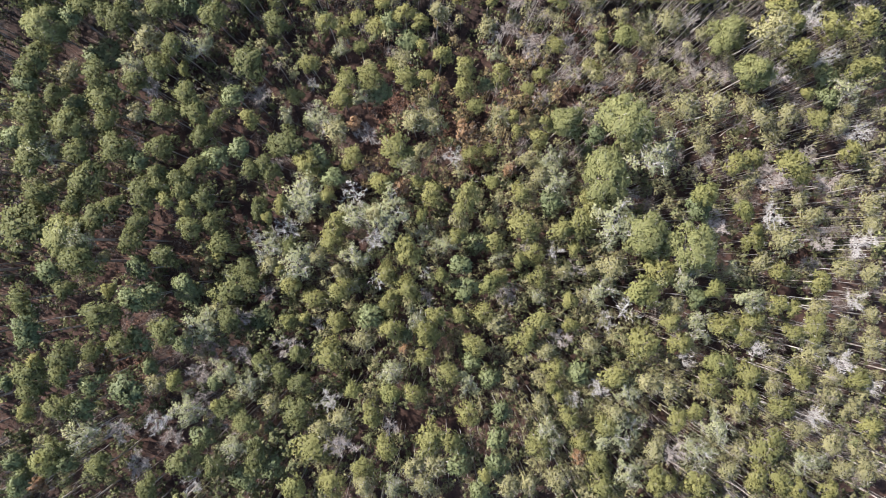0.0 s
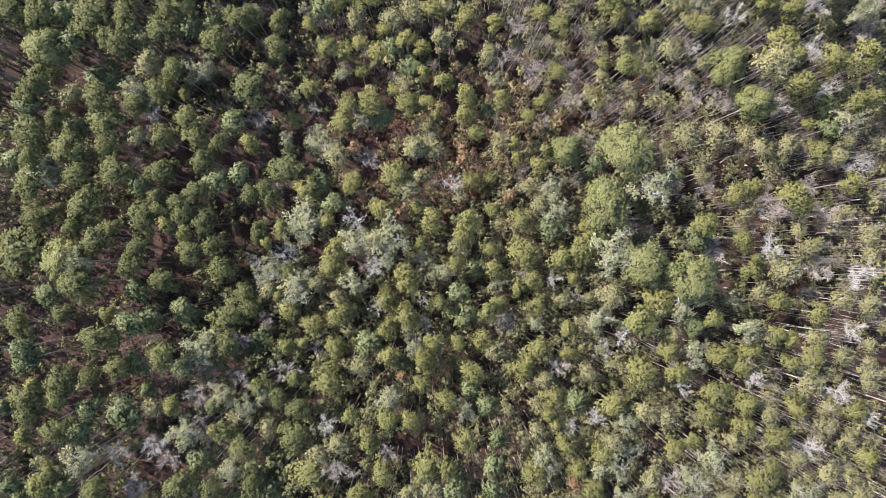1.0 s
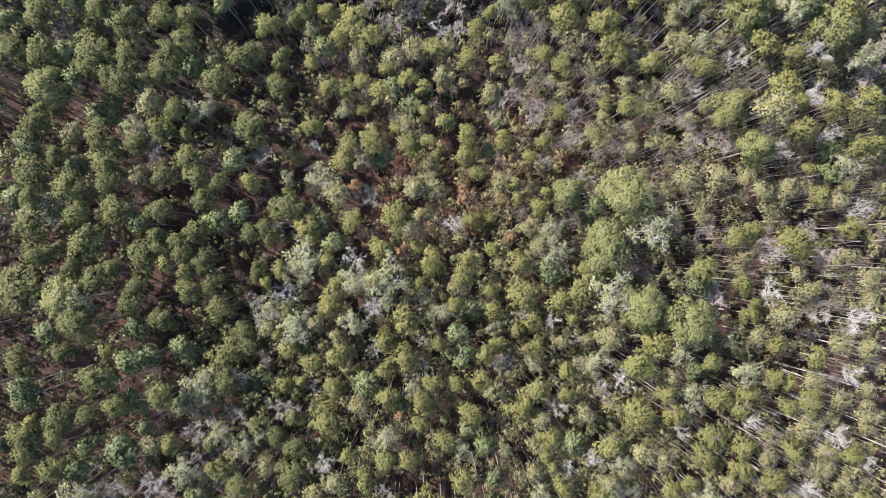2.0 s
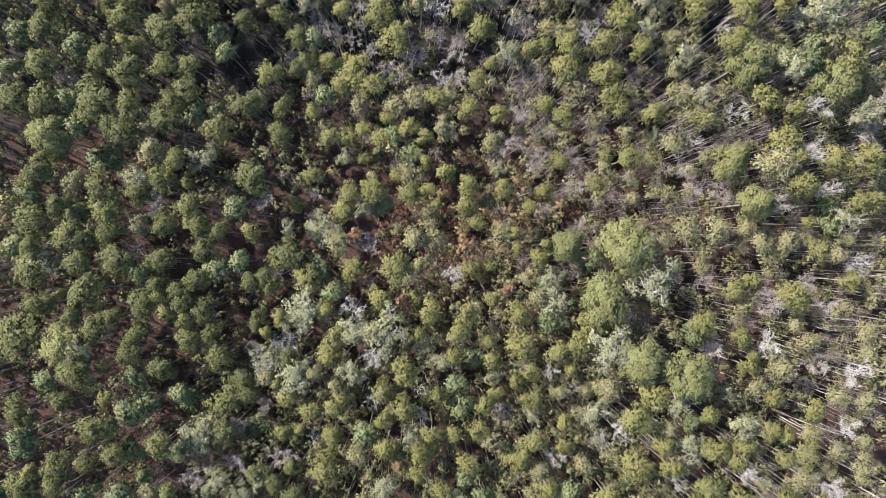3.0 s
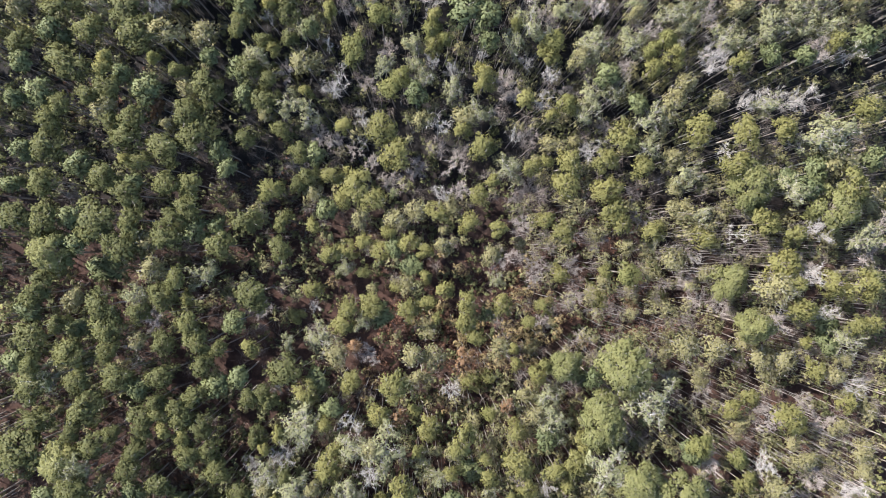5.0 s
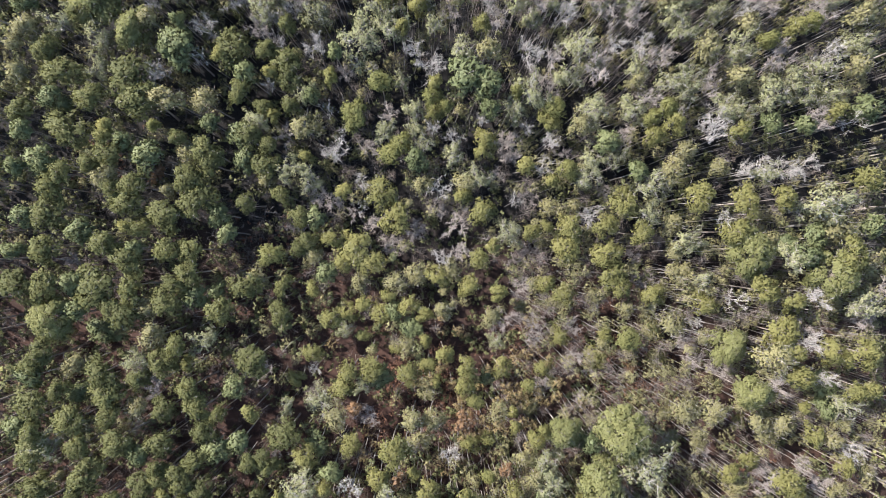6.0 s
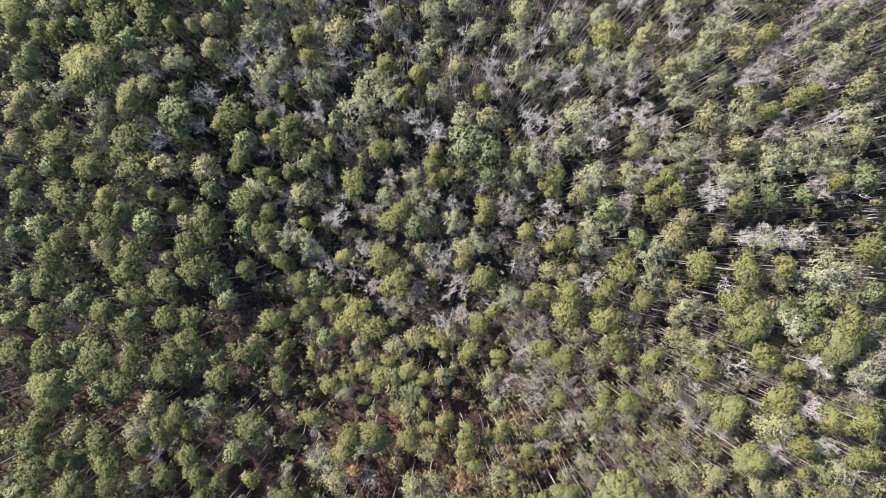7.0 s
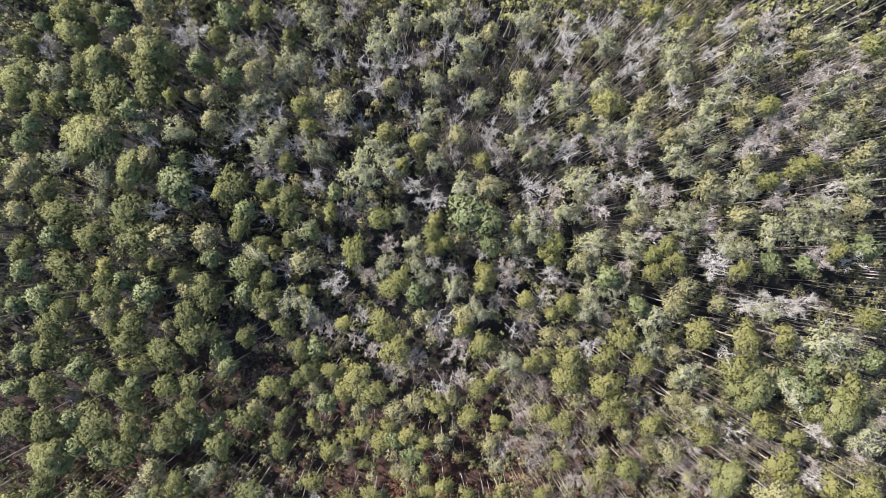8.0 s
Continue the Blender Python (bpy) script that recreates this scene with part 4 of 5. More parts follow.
hardwood(-47.3, 61.9, 16.6, 1.6)
hardwood(-30.6, 65.0, 14.1, 1.6)
hardwood(-2.8, 65.7, 14.5, 2.2)
hardwood(21.3, 63.1, 11.9, 2.0)
hardwood(25.8, 63.6, 12.6, 1.7)
hardwood(43.1, 60.8, 14.4, 2.2)
hardwood(45.1, 55.6, 12.8, 2.2)
hardwood(59.8, 59.1, 16.5, 3.2)
hardwood(71.5, 61.9, 18.8, 5.0)
hardwood(78.5, 54.9, 16.6, 2.4)
hardwood(-44.3, 69.0, 16.3, 2.4)
hardwood(-24.0, 74.5, 15.2, 3.0)
hardwood(5.2, 66.4, 15.1, 2.5)
hardwood(24.6, 77.0, 18.3, 2.4)
hardwood(42.0, 70.6, 18.4, 2.6)
hardwood(43.5, 73.4, 19.2, 2.1)
hardwood(49.6, 70.7, 19.2, 2.4)
hardwood(-72.8, 86.0, 19.2, 1.8)
hardwood(-72.6, 80.8, 19.1, 2.1)
hardwood(-71.0, 88.0, 19.2, 3.1)
hardwood(-48.0, 78.2, 18.4, 3.2)
hardwood(-41.3, 78.1, 17.1, 2.4)
hardwood(8.0, 89.4, 19.3, 2.6)
hardwood(33.6, 85.3, 19.8, 1.8)
hardwood(51.1, 86.2, 21.9, 2.8)
hardwood(71.5, 89.6, 22.5, 2.3)
hardwood(-58.0, 95.7, 19.6, 2.3)
hardwood(-50.9, 91.4, 19.5, 2.1)
hardwood(-43.2, 101.9, 21.0, 1.5)
hardwood(-39.7, 97.4, 21.0, 2.1)
hardwood(2.2, 97.9, 19.5, 2.1)
hardwood(23.0, 101.3, 19.3, 2.4)
hardwood(39.1, 99.5, 21.0, 2.3)
hardwood(45.1, 91.1, 21.7, 2.8)
hardwood(49.8, 101.7, 22.6, 2.0)
hardwood(52.1, 95.5, 22.5, 2.3)
hardwood(71.3, 98.2, 22.7, 2.8)
hardwood(-55.0, 109.4, 20.2, 2.1)
hardwood(-51.7, 111.4, 20.4, 2.6)
hardwood(-39.8, 102.0, 21.3, 2.0)
hardwood(-32.5, 106.5, 21.7, 2.6)
hardwood(-18.4, 102.3, 21.6, 2.6)
hardwood(-10.1, 105.2, 21.3, 1.8)
hardwood(12.9, 108.0, 19.3, 2.6)
hardwood(33.8, 104.7, 20.1, 2.9)
hardwood(50.0, 105.0, 22.8, 2.3)
hardwood(70.4, 106.6, 23.1, 2.3)
hardwood(-51.8, 116.0, 20.5, 2.3)
hardwood(6.6, 115.6, 19.9, 2.1)
hardwood(49.2, 118.3, 23.7, 2.0)
hardwood(59.5, 116.9, 23.9, 2.2)

hardwood(47.5, 26.5, 14.0, 3.0)
hardwood(53.0, 26.3, 14.5, 3.2)
hardwood(63.0, 24.5, 13.0, 2.6)

# mossy trees: x, y, height, crown radius
mossy_tree(15.7, 83.9, 19.1, 2.9)
mossy_tree(42.8, 86.3, 21.1, 2.1)
mossy_tree(61.6, 86.2, 22.4, 2.0)
mossy_tree(12.4, 98.3, 19.2, 2.4)
mossy_tree(24.6, 90.7, 19.3, 2.9)
mossy_tree(39.7, 97.6, 21.1, 2.3)
mossy_tree(46.0, 97.3, 22.1, 2.0)
mossy_tree(51.6, 91.4, 22.3, 2.8)
mossy_tree(67.0, 101.7, 22.9, 2.0)
mossy_tree(12.1, 103.6, 19.2, 2.4)
mossy_tree(26.5, 107.8, 19.4, 2.4)
mossy_tree(44.2, 103.4, 22.0, 2.5)
mossy_tree(62.9, 103.3, 23.1, 1.8)
mossy_tree(27.0, 116.0, 19.5, 2.3)
mossy_tree(49.6, 114.2, 23.4, 2.8)
mossy_tree(65.7, 117.3, 23.9, 2.5)
mossy_tree(-59.6, -32.3, 19.1, 2.4)
mossy_tree(-34.5, -35.9, 14.9, 2.2)
mossy_tree(-5.4, -41.7, 16.8, 2.1)
mossy_tree(21.7, -33.7, 15.7, 2.7)
mossy_tree(34.5, -34.9, 15.3, 3.3)
mossy_tree(37.1, -40.6, 15.2, 2.7)
mossy_tree(49.9, -37.6, 15.5, 3.0)
mossy_tree(53.5, -32.5, 15.5, 3.0)
mossy_tree(69.3, -38.9, 15.1, 2.7)
mossy_tree(-42.3, -28.9, 16.5, 2.7)
mossy_tree(-35.4, -21.9, 15.1, 1.9)
mossy_tree(-32.6, -24.5, 14.8, 2.5)
mossy_tree(-28.6, -21.5, 14.7, 1.6)
mossy_tree(-6.4, -21.7, 16.5, 2.1)
mossy_tree(7.0, -24.8, 16.6, 2.4)
mossy_tree(37.0, -26.2, 15.6, 2.4)
mossy_tree(-40.6, -12.7, 15.9, 2.7)
mossy_tree(-13.5, -7.0, 15.1, 1.6)
mossy_tree(-1.9, -12.3, 17.4, 2.1)
mossy_tree(20.2, -8.9, 15.7, 1.4)
mossy_tree(32.9, -7.4, 16.0, 2.4)
mossy_tree(49.6, -13.8, 15.2, 2.7)
mossy_tree(58.2, -10.0, 16.7, 2.4)
mossy_tree(-59.4, 2.0, 20.1, 2.6)
mossy_tree(-27.7, 0.2, 15.9, 2.2)
mossy_tree(-22.5, -2.4, 16.7, 3.2)
mossy_tree(-13.0, -0.5, 17.8, 2.4)
mossy_tree(-12.6, 5.6, 16.9, 2.7)
mossy_tree(-5.7, 5.0, 17.5, 3.2)
mossy_tree(-0.7, 3.1, 12.3, 2.2)
mossy_tree(1.9, 0.3, 11.7, 1.7)
mossy_tree(3.7, 1.1, 15.9, 1.9)
mossy_tree(12.5, -1.8, 14.3, 1.6)
mossy_tree(33.9, 4.4, 19.5, 3.7)
mossy_tree(46.4, -3.8, 17.8, 2.7)
mossy_tree(55.6, -3.9, 16.0, 1.9)
mossy_tree(-65.3, 17.5, 19.6, 2.1)
mossy_tree(-22.3, 9.3, 15.2, 3.5)
mossy_tree(-21.8, 7.3, 15.9, 2.7)
mossy_tree(-3.6, 16.2, 9.6, 2.0)
mossy_tree(22.7, 12.1, 16.1, 2.4)
mossy_tree(23.1, 16.2, 16.0, 2.4)
mossy_tree(39.9, 16.0, 18.8, 3.9)
mossy_tree(68.4, 65.0, 23.0, 3.9)
mossy_tree(-25.1, 24.7, 14.0, 1.4)
mossy_tree(-20.3, 24.2, 10.0, 2.9)
mossy_tree(-11.8, 27.7, 12.6, 1.7)
mossy_tree(47.6, 19.7, 7.5, 2.3)
mossy_tree(76.8, 28.6, 17.2, 2.4)
mossy_tree(-50.7, 31.9, 18.1, 2.1)
mossy_tree(-41.2, 36.0, 16.7, 2.7)
mossy_tree(-15.8, 37.8, 9.5, 1.7)
mossy_tree(13.3, 37.3, 9.4, 1.4)
mossy_tree(42.3, 44.1, 6.9, 2.3)
mossy_tree(49.2, 51.0, 16.6, 1.6)
mossy_tree(76.9, 48.2, 20.4, 2.6)
mossy_tree(-23.5, 64.8, 14.2, 2.5)
mossy_tree(13.8, 57.9, 14.5, 2.2)
mossy_tree(37.8, 62.9, 17.1, 2.1)
mossy_tree(46.1, 57.5, 17.6, 2.7)
mossy_tree(63.4, 55.4, 20.7, 2.3)
mossy_tree(-32.7, 75.1, 16.0, 2.2)
mossy_tree(-26.1, 67.6, 14.5, 2.5)
mossy_tree(-9.9, 74.7, 16.3, 2.2)
mossy_tree(-5.0, 78.0, 17.2, 1.6)
mossy_tree(-4.4, 75.5, 16.8, 1.6)
mossy_tree(-2.8, 72.6, 16.4, 2.2)
mossy_tree(2.9, 71.3, 16.5, 2.1)
mossy_tree(6.6, 68.2, 16.1, 2.2)
mossy_tree(26.8, 68.2, 16.1, 2.2)
mossy_tree(28.5, 71.1, 16.6, 2.1)
mossy_tree(31.3, 72.5, 17.2, 2.4)
mossy_tree(38.8, 67.6, 18.1, 2.4)
mossy_tree(57.4, 70.4, 21.4, 2.0)
mossy_tree(-59.6, 81.9, 19.1, 2.1)
mossy_tree(-58.8, 87.7, 19.2, 2.4)
mossy_tree(-24.4, 81.4, 17.1, 1.9)
mossy_tree(-7.3, 83.3, 17.8, 1.6)
mossy_tree(3.2, 89.2, 18.6, 2.4)
mossy_tree(12.7, 79.9, 17.4, 2.4)
mossy_tree(23.1, 85.3, 18.5, 2.4)
mossy_tree(27.5, 80.6, 17.9, 2.7)
mossy_tree(33.3, 80.4, 18.6, 2.4)
mossy_tree(34.4, 87.8, 19.9, 2.3)
mossy_tree(40.2, 85.2, 20.5, 2.1)
mossy_tree(43.1, 83.4, 20.7, 1.8)
mossy_tree(49.7, 82.3, 21.4, 2.6)
mossy_tree(52.1, 81.0, 21.5, 2.0)
mossy_tree(58.1, 83.2, 22.0, 2.8)
mossy_tree(63.7, 84.6, 22.2, 2.3)
mossy_tree(66.4, 88.4, 22.3, 2.5)
mossy_tree(67.7, 84.2, 22.1, 2.3)
mossy_tree(-66.8, 90.1, 19.3, 2.4)
mossy_tree(-52.4, 97.0, 19.6, 2.3)
mossy_tree(-45.9, 96.9, 19.5, 2.3)
mossy_tree(-34.9, 100.5, 18.9, 2.4)
mossy_tree(-31.4, 94.6, 18.5, 2.4)
mossy_tree(-30.1, 97.0, 18.6, 2.1)
mossy_tree(-24.0, 100.7, 18.8, 1.6)
mossy_tree(-22.3, 94.6, 18.5, 2.4)
mossy_tree(-15.9, 91.1, 18.3, 3.2)
mossy_tree(-10.7, 95.2, 18.6, 3.2)
mossy_tree(-9.6, 92.4, 18.4, 2.6)
mossy_tree(-4.0, 97.0, 18.7, 1.8)
mossy_tree(-2.3, 101.9, 18.9, 2.4)
mossy_tree(-1.9, 93.7, 18.6, 1.8)
mossy_tree(15.0, 94.6, 19.4, 1.6)
mossy_tree(18.6, 98.6, 19.7, 1.8)
mossy_tree(27.7, 100.0, 20.2, 2.3)
mossy_tree(32.3, 100.1, 20.8, 2.6)
mossy_tree(41.0, 94.7, 21.8, 2.5)
mossy_tree(42.2, 99.9, 22.6, 2.8)
mossy_tree(72.9, 93.5, 22.3, 2.3)
mossy_tree(-67.9, 104.1, 19.8, 2.6)
mossy_tree(-36.1, 110.7, 19.6, 2.3)
mossy_tree(-32.2, 103.1, 18.9, 2.6)
mossy_tree(-29.4, 105.6, 19.0, 1.6)
mossy_tree(-26.7, 109.5, 19.2, 2.4)
mossy_tree(-22.7, 104.1, 18.9, 1.6)
mossy_tree(-21.6, 113.6, 19.5, 2.9)
mossy_tree(-12.5, 113.6, 19.4, 2.9)
mossy_tree(-3.1, 107.1, 19.1, 2.1)
mossy_tree(2.6, 109.3, 19.4, 2.4)
mossy_tree(5.3, 104.6, 19.4, 2.1)
mossy_tree(19.7, 105.3, 20.0, 2.3)
mossy_tree(39.0, 110.4, 23.0, 2.5)
mossy_tree(46.1, 106.4, 23.7, 2.5)
mossy_tree(66.0, 109.0, 23.6, 2.5)
mossy_tree(67.6, 104.1, 23.1, 2.0)
mossy_tree(-24.1, 117.1, 19.7, 2.1)
mossy_tree(-8.8, 116.2, 19.6, 2.1)
mossy_tree(-5.5, 117.3, 19.6, 1.8)
mossy_tree(-0.3, 118.1, 19.6, 2.3)
mossy_tree(3.3, 114.1, 19.5, 2.3)
mossy_tree(12.2, 118.3, 20.0, 2.9)
mossy_tree(38.7, 114.5, 23.2, 3.0)

# leafless trees: x, y, height, crown radius
leafless_tree(27.7, 87.5, 19.1, 2.9)
leafless_tree(36.8, 82.1, 19.5, 2.1)
leafless_tree(46.1, 85.0, 21.3, 2.0)
leafless_tree(56.9, 89.8, 22.5, 3.0)
leafless_tree(65.1, 80.2, 22.0, 2.0)
leafless_tree(9.2, 94.3, 19.2, 2.1)
leafless_tree(26.9, 97.1, 20.0, 3.1)
leafless_tree(32.6, 96.8, 20.6, 2.6)
leafless_tree(64.2, 99.2, 22.9, 2.3)
leafless_tree(20.5, 108.2, 20.1, 2.3)
leafless_tree(62.8, 110.6, 23.9, 2.5)
leafless_tree(68.5, 112.9, 23.8, 2.5)
leafless_tree(52.8, 119.1, 24.6, 2.7)
leafless_tree(-55.2, -31.8, 15.0, 2.3)
leafless_tree(-51.5, -37.9, 14.7, 2.3)
leafless_tree(-46.3, -34.5, 13.0, 2.3)
leafless_tree(-39.7, -30.3, 11.8, 2.3)
leafless_tree(-15.5, -34.9, 15.6, 2.3)
leafless_tree(-6.5, -31.3, 16.3, 1.7)
leafless_tree(45.5, -36.7, 15.2, 2.3)
leafless_tree(-42.5, -23.2, 11.0, 2.1)
leafless_tree(-41.9, -26.8, 11.4, 2.1)
leafless_tree(-34.1, -19.1, 11.5, 2.1)
leafless_tree(-40.1, -17.6, 10.6, 2.6)
leafless_tree(-33.5, -12.3, 11.7, 1.8)
leafless_tree(-29.1, -8.1, 13.1, 1.5)
leafless_tree(-25.4, -16.7, 13.8, 2.0)
leafless_tree(0.1, -8.5, 16.0, 1.8)
leafless_tree(15.2, -8.2, 13.3, 1.8)
leafless_tree(25.1, -16.3, 14.1, 1.8)
leafless_tree(18.0, 1.0, 14.5, 1.5)
leafless_tree(28.2, -3.4, 12.1, 1.6)
leafless_tree(53.7, 4.3, 13.1, 2.6)
leafless_tree(74.9, -3.2, 8.5, 2.1)
leafless_tree(75.4, 1.6, 10.9, 2.6)
leafless_tree(-27.5, 15.9, 12.9, 1.5)
leafless_tree(38.0, 10.6, 12.6, 2.1)
leafless_tree(53.9, 17.5, 8.8, 2.1)
leafless_tree(65.9, 12.8, 12.2, 3.1)
leafless_tree(70.7, 16.8, 14.7, 2.0)
leafless_tree(76.8, 13.0, 10.9, 2.4)
leafless_tree(-47.3, 28.3, 17.7, 2.0)
leafless_tree(-31.6, 29.0, 7.9, 2.4)
leafless_tree(-11.1, 21.3, 8.8, 2.4)
leafless_tree(21.7, 28.2, 8.7, 1.6)
leafless_tree(30.5, 26.6, 9.0, 2.1)
leafless_tree(14.4, 40.7, 10.0, 2.1)
leafless_tree(19.9, 40.6, 6.4, 2.5)
leafless_tree(20.3, 37.4, 6.5, 1.9)
leafless_tree(28.0, 33.9, 7.3, 1.9)
leafless_tree(28.2, 40.2, 6.2, 2.2)
leafless_tree(33.4, 31.4, 7.2, 2.4)
leafless_tree(49.8, 38.2, 6.4, 2.2)
leafless_tree(51.0, 34.5, 7.9, 2.4)
leafless_tree(55.9, 33.7, 8.7, 2.7)
leafless_tree(64.6, 31.7, 16.1, 2.3)
leafless_tree(69.1, 41.8, 13.8, 2.6)
leafless_tree(-63.5, 48.9, 16.4, 1.5)
leafless_tree(15.5, 53.0, 8.1, 1.6)
leafless_tree(16.8, 48.2, 8.1, 2.2)
leafless_tree(32.3, 44.8, 7.6, 2.2)
leafless_tree(39.7, 49.2, 8.2, 2.2)
leafless_tree(79.3, 47.4, 16.8, 3.5)
leafless_tree(-26.8, 57.2, 7.4, 1.9)
leafless_tree(-22.5, 63.4, 8.8, 1.9)
leafless_tree(-19.3, 61.5, 8.6, 1.9)
leafless_tree(-16.0, 60.0, 8.7, 1.6)
leafless_tree(-11.7, 58.6, 9.0, 1.9)
leafless_tree(-8.3, 55.0, 9.1, 2.1)
leafless_tree(-3.6, 57.8, 9.3, 2.1)
leafless_tree(-0.0, 61.2, 9.2, 2.1)
leafless_tree(3.3, 59.3, 9.0, 2.4)
leafless_tree(5.1, 54.0, 9.0, 2.1)
leafless_tree(17.1, 65.5, 8.2, 2.2)
leafless_tree(18.6, 55.9, 8.0, 2.2)
leafless_tree(38.2, 54.5, 8.6, 2.1)
leafless_tree(-28.6, 74.1, 12.8, 1.8)
leafless_tree(-13.1, 72.6, 11.0, 1.8)
leafless_tree(11.5, 69.0, 8.4, 1.9)
leafless_tree(13.1, 75.6, 9.6, 2.4)
leafless_tree(13.4, 73.7, 9.1, 2.4)
leafless_tree(23.6, 73.5, 10.8, 1.8)
leafless_tree(31.6, 66.6, 10.8, 2.1)
leafless_tree(33.2, 75.9, 16.8, 2.2)
leafless_tree(-16.7, 84.3, 17.0, 1.5)
leafless_tree(-9.8, 78.7, 13.6, 1.8)
leafless_tree(18.7, 85.7, 16.0, 2.3)
leafless_tree(19.6, 89.1, 18.0, 2.2)
leafless_tree(38.1, 89.4, 21.6, 2.1)
leafless_tree(-31.7, 90.7, 18.8, 1.9)
leafless_tree(-25.0, 96.2, 19.7, 1.7)
leafless_tree(1.4, 95.9, 18.8, 2.0)
leafless_tree(16.3, 97.5, 19.7, 1.9)
leafless_tree(52.9, 100.0, 22.6, 2.3)
leafless_tree(55.4, 98.8, 22.6, 2.3)
leafless_tree(-68.0, 109.6, 20.2, 2.2)
leafless_tree(-32.0, 111.0, 21.1, 2.1)
leafless_tree(-5.2, 110.4, 20.7, 1.7)
leafless_tree(57.4, 102.6, 23.0, 2.6)
leafless_tree(59.8, 106.0, 23.3, 2.3)
leafless_tree(-27.9, 116.3, 21.5, 1.9)
leafless_tree(-17.2, 117.4, 21.6, 1.9)
leafless_tree(4.4, 118.7, 20.4, 1.9)

# dead trees: x, y, height, crown radius
dead_tree(-47.1, -30.0, 17.8, 2.2)
dead_tree(-40.8, -41.7, 16.7, 1.8)
dead_tree(71.9, -30.7, 15.3, 2.3)
dead_tree(-18.0, -27.0, 15.4, 2.3)
dead_tree(26.8, -27.2, 15.7, 1.4)
dead_tree(31.4, -25.2, 15.7, 1.8)
dead_tree(47.1, -20.6, 16.2, 1.3)
dead_tree(60.6, -18.2, 15.9, 1.8)
dead_tree(76.6, -20.5, 15.3, 2.0)
dead_tree(82.6, -25.7, 15.1, 1.6)
dead_tree(-19.9, -13.7, 12.0, 1.4)
dead_tree(29.5, -9.2, 12.8, 1.2)
dead_tree(33.7, -13.5, 12.2, 2.1)
dead_tree(79.1, -9.1, 15.6, 2.0)
dead_tree(-30.2, 2.1, 15.6, 1.4)
dead_tree(-28.9, -0.9, 15.5, 2.0)
dead_tree(-26.0, 3.7, 15.5, 1.8)
dead_tree(-8.7, 1.5, 18.1, 2.0)
dead_tree(23.4, -0.2, 15.6, 1.6)
dead_tree(62.6, 5.7, 17.2, 2.5)
dead_tree(80.4, 0.6, 16.0, 2.5)
dead_tree(4.1, 16.8, 14.8, 1.8)
dead_tree(78.1, 20.7, 17.7, 2.4)
dead_tree(-20.9, 30.9, 11.2, 1.4)
dead_tree(67.7, 40.6, 20.8, 1.9)
dead_tree(71.5, 34.0, 19.9, 1.7)
dead_tree(0.7, 53.0, 13.3, 1.6)
dead_tree(49.3, 42.6, 13.2, 1.4)
dead_tree(69.0, 48.8, 20.4, 2.2)
dead_tree(27.8, 61.4, 15.6, 2.0)
dead_tree(-19.1, 70.3, 15.1, 2.3)
dead_tree(-14.0, 66.2, 14.7, 1.6)
dead_tree(-1.5, 75.7, 17.2, 1.3)
dead_tree(2.6, 73.9, 17.0, 1.8)
dead_tree(7.4, 77.6, 17.5, 1.3)
dead_tree(15.5, 76.5, 16.9, 1.3)
dead_tree(19.1, 70.9, 16.0, 1.8)
dead_tree(19.7, 74.7, 16.5, 1.8)
dead_tree(48.4, 76.9, 20.9, 2.6)
dead_tree(54.1, 70.8, 21.2, 2.1)
dead_tree(61.0, 70.9, 21.9, 1.9)
dead_tree(64.2, 72.4, 22.2, 1.9)
dead_tree(-49.3, 82.5, 19.1, 2.0)
dead_tree(-30.7, 81.6, 17.3, 1.3)
dead_tree(-29.4, 88.9, 18.2, 1.8)
dead_tree(-23.1, 88.8, 18.3, 2.4)
dead_tree(-12.2, 85.3, 18.1, 1.1)
dead_tree(-5.6, 89.2, 18.5, 2.0)
dead_tree(-2.5, 86.0, 18.4, 2.6)
dead_tree(15.4, 89.8, 19.2, 2.6)
dead_tree(41.6, 80.4, 20.3, 1.3)
dead_tree(-50.0, 93.8, 19.6, 1.5)
dead_tree(-41.6, 91.0, 19.1, 2.0)
dead_tree(-37.1, 96.1, 19.0, 2.2)
dead_tree(-34.9, 98.2, 19.0, 2.6)
dead_tree(-30.0, 93.7, 18.6, 1.8)
dead_tree(-29.2, 99.5, 18.9, 1.8)
dead_tree(-26.6, 94.8, 18.7, 1.5)
dead_tree(-20.6, 99.9, 19.0, 1.3)
dead_tree(-18.6, 98.1, 18.9, 2.0)
dead_tree(-14.8, 99.8, 19.0, 1.5)
dead_tree(-5.1, 99.8, 19.0, 1.5)
dead_tree(1.6, 100.2, 19.2, 1.7)
dead_tree(7.4, 100.0, 19.5, 2.0)
dead_tree(7.6, 98.0, 19.5, 1.5)
dead_tree(7.6, 97.1, 19.4, 1.3)
dead_tree(13.2, 100.7, 19.8, 2.2)
dead_tree(21.2, 96.3, 19.9, 2.4)
dead_tree(21.6, 98.3, 20.0, 1.7)
dead_tree(30.2, 91.5, 20.0, 2.0)
dead_tree(34.9, 91.7, 20.6, 2.2)
dead_tree(50.8, 97.5, 23.3, 2.1)
dead_tree(67.1, 91.3, 22.6, 2.1)
dead_tree(-44.5, 113.3, 20.3, 3.2)
dead_tree(-22.3, 107.9, 19.3, 1.5)
dead_tree(-19.1, 110.4, 19.5, 2.0)
dead_tree(-14.8, 109.7, 19.4, 2.0)
dead_tree(-13.1, 105.6, 19.2, 2.2)
dead_tree(-9.0, 110.1, 19.4, 2.2)
dead_tree(-7.7, 103.0, 19.1, 1.7)
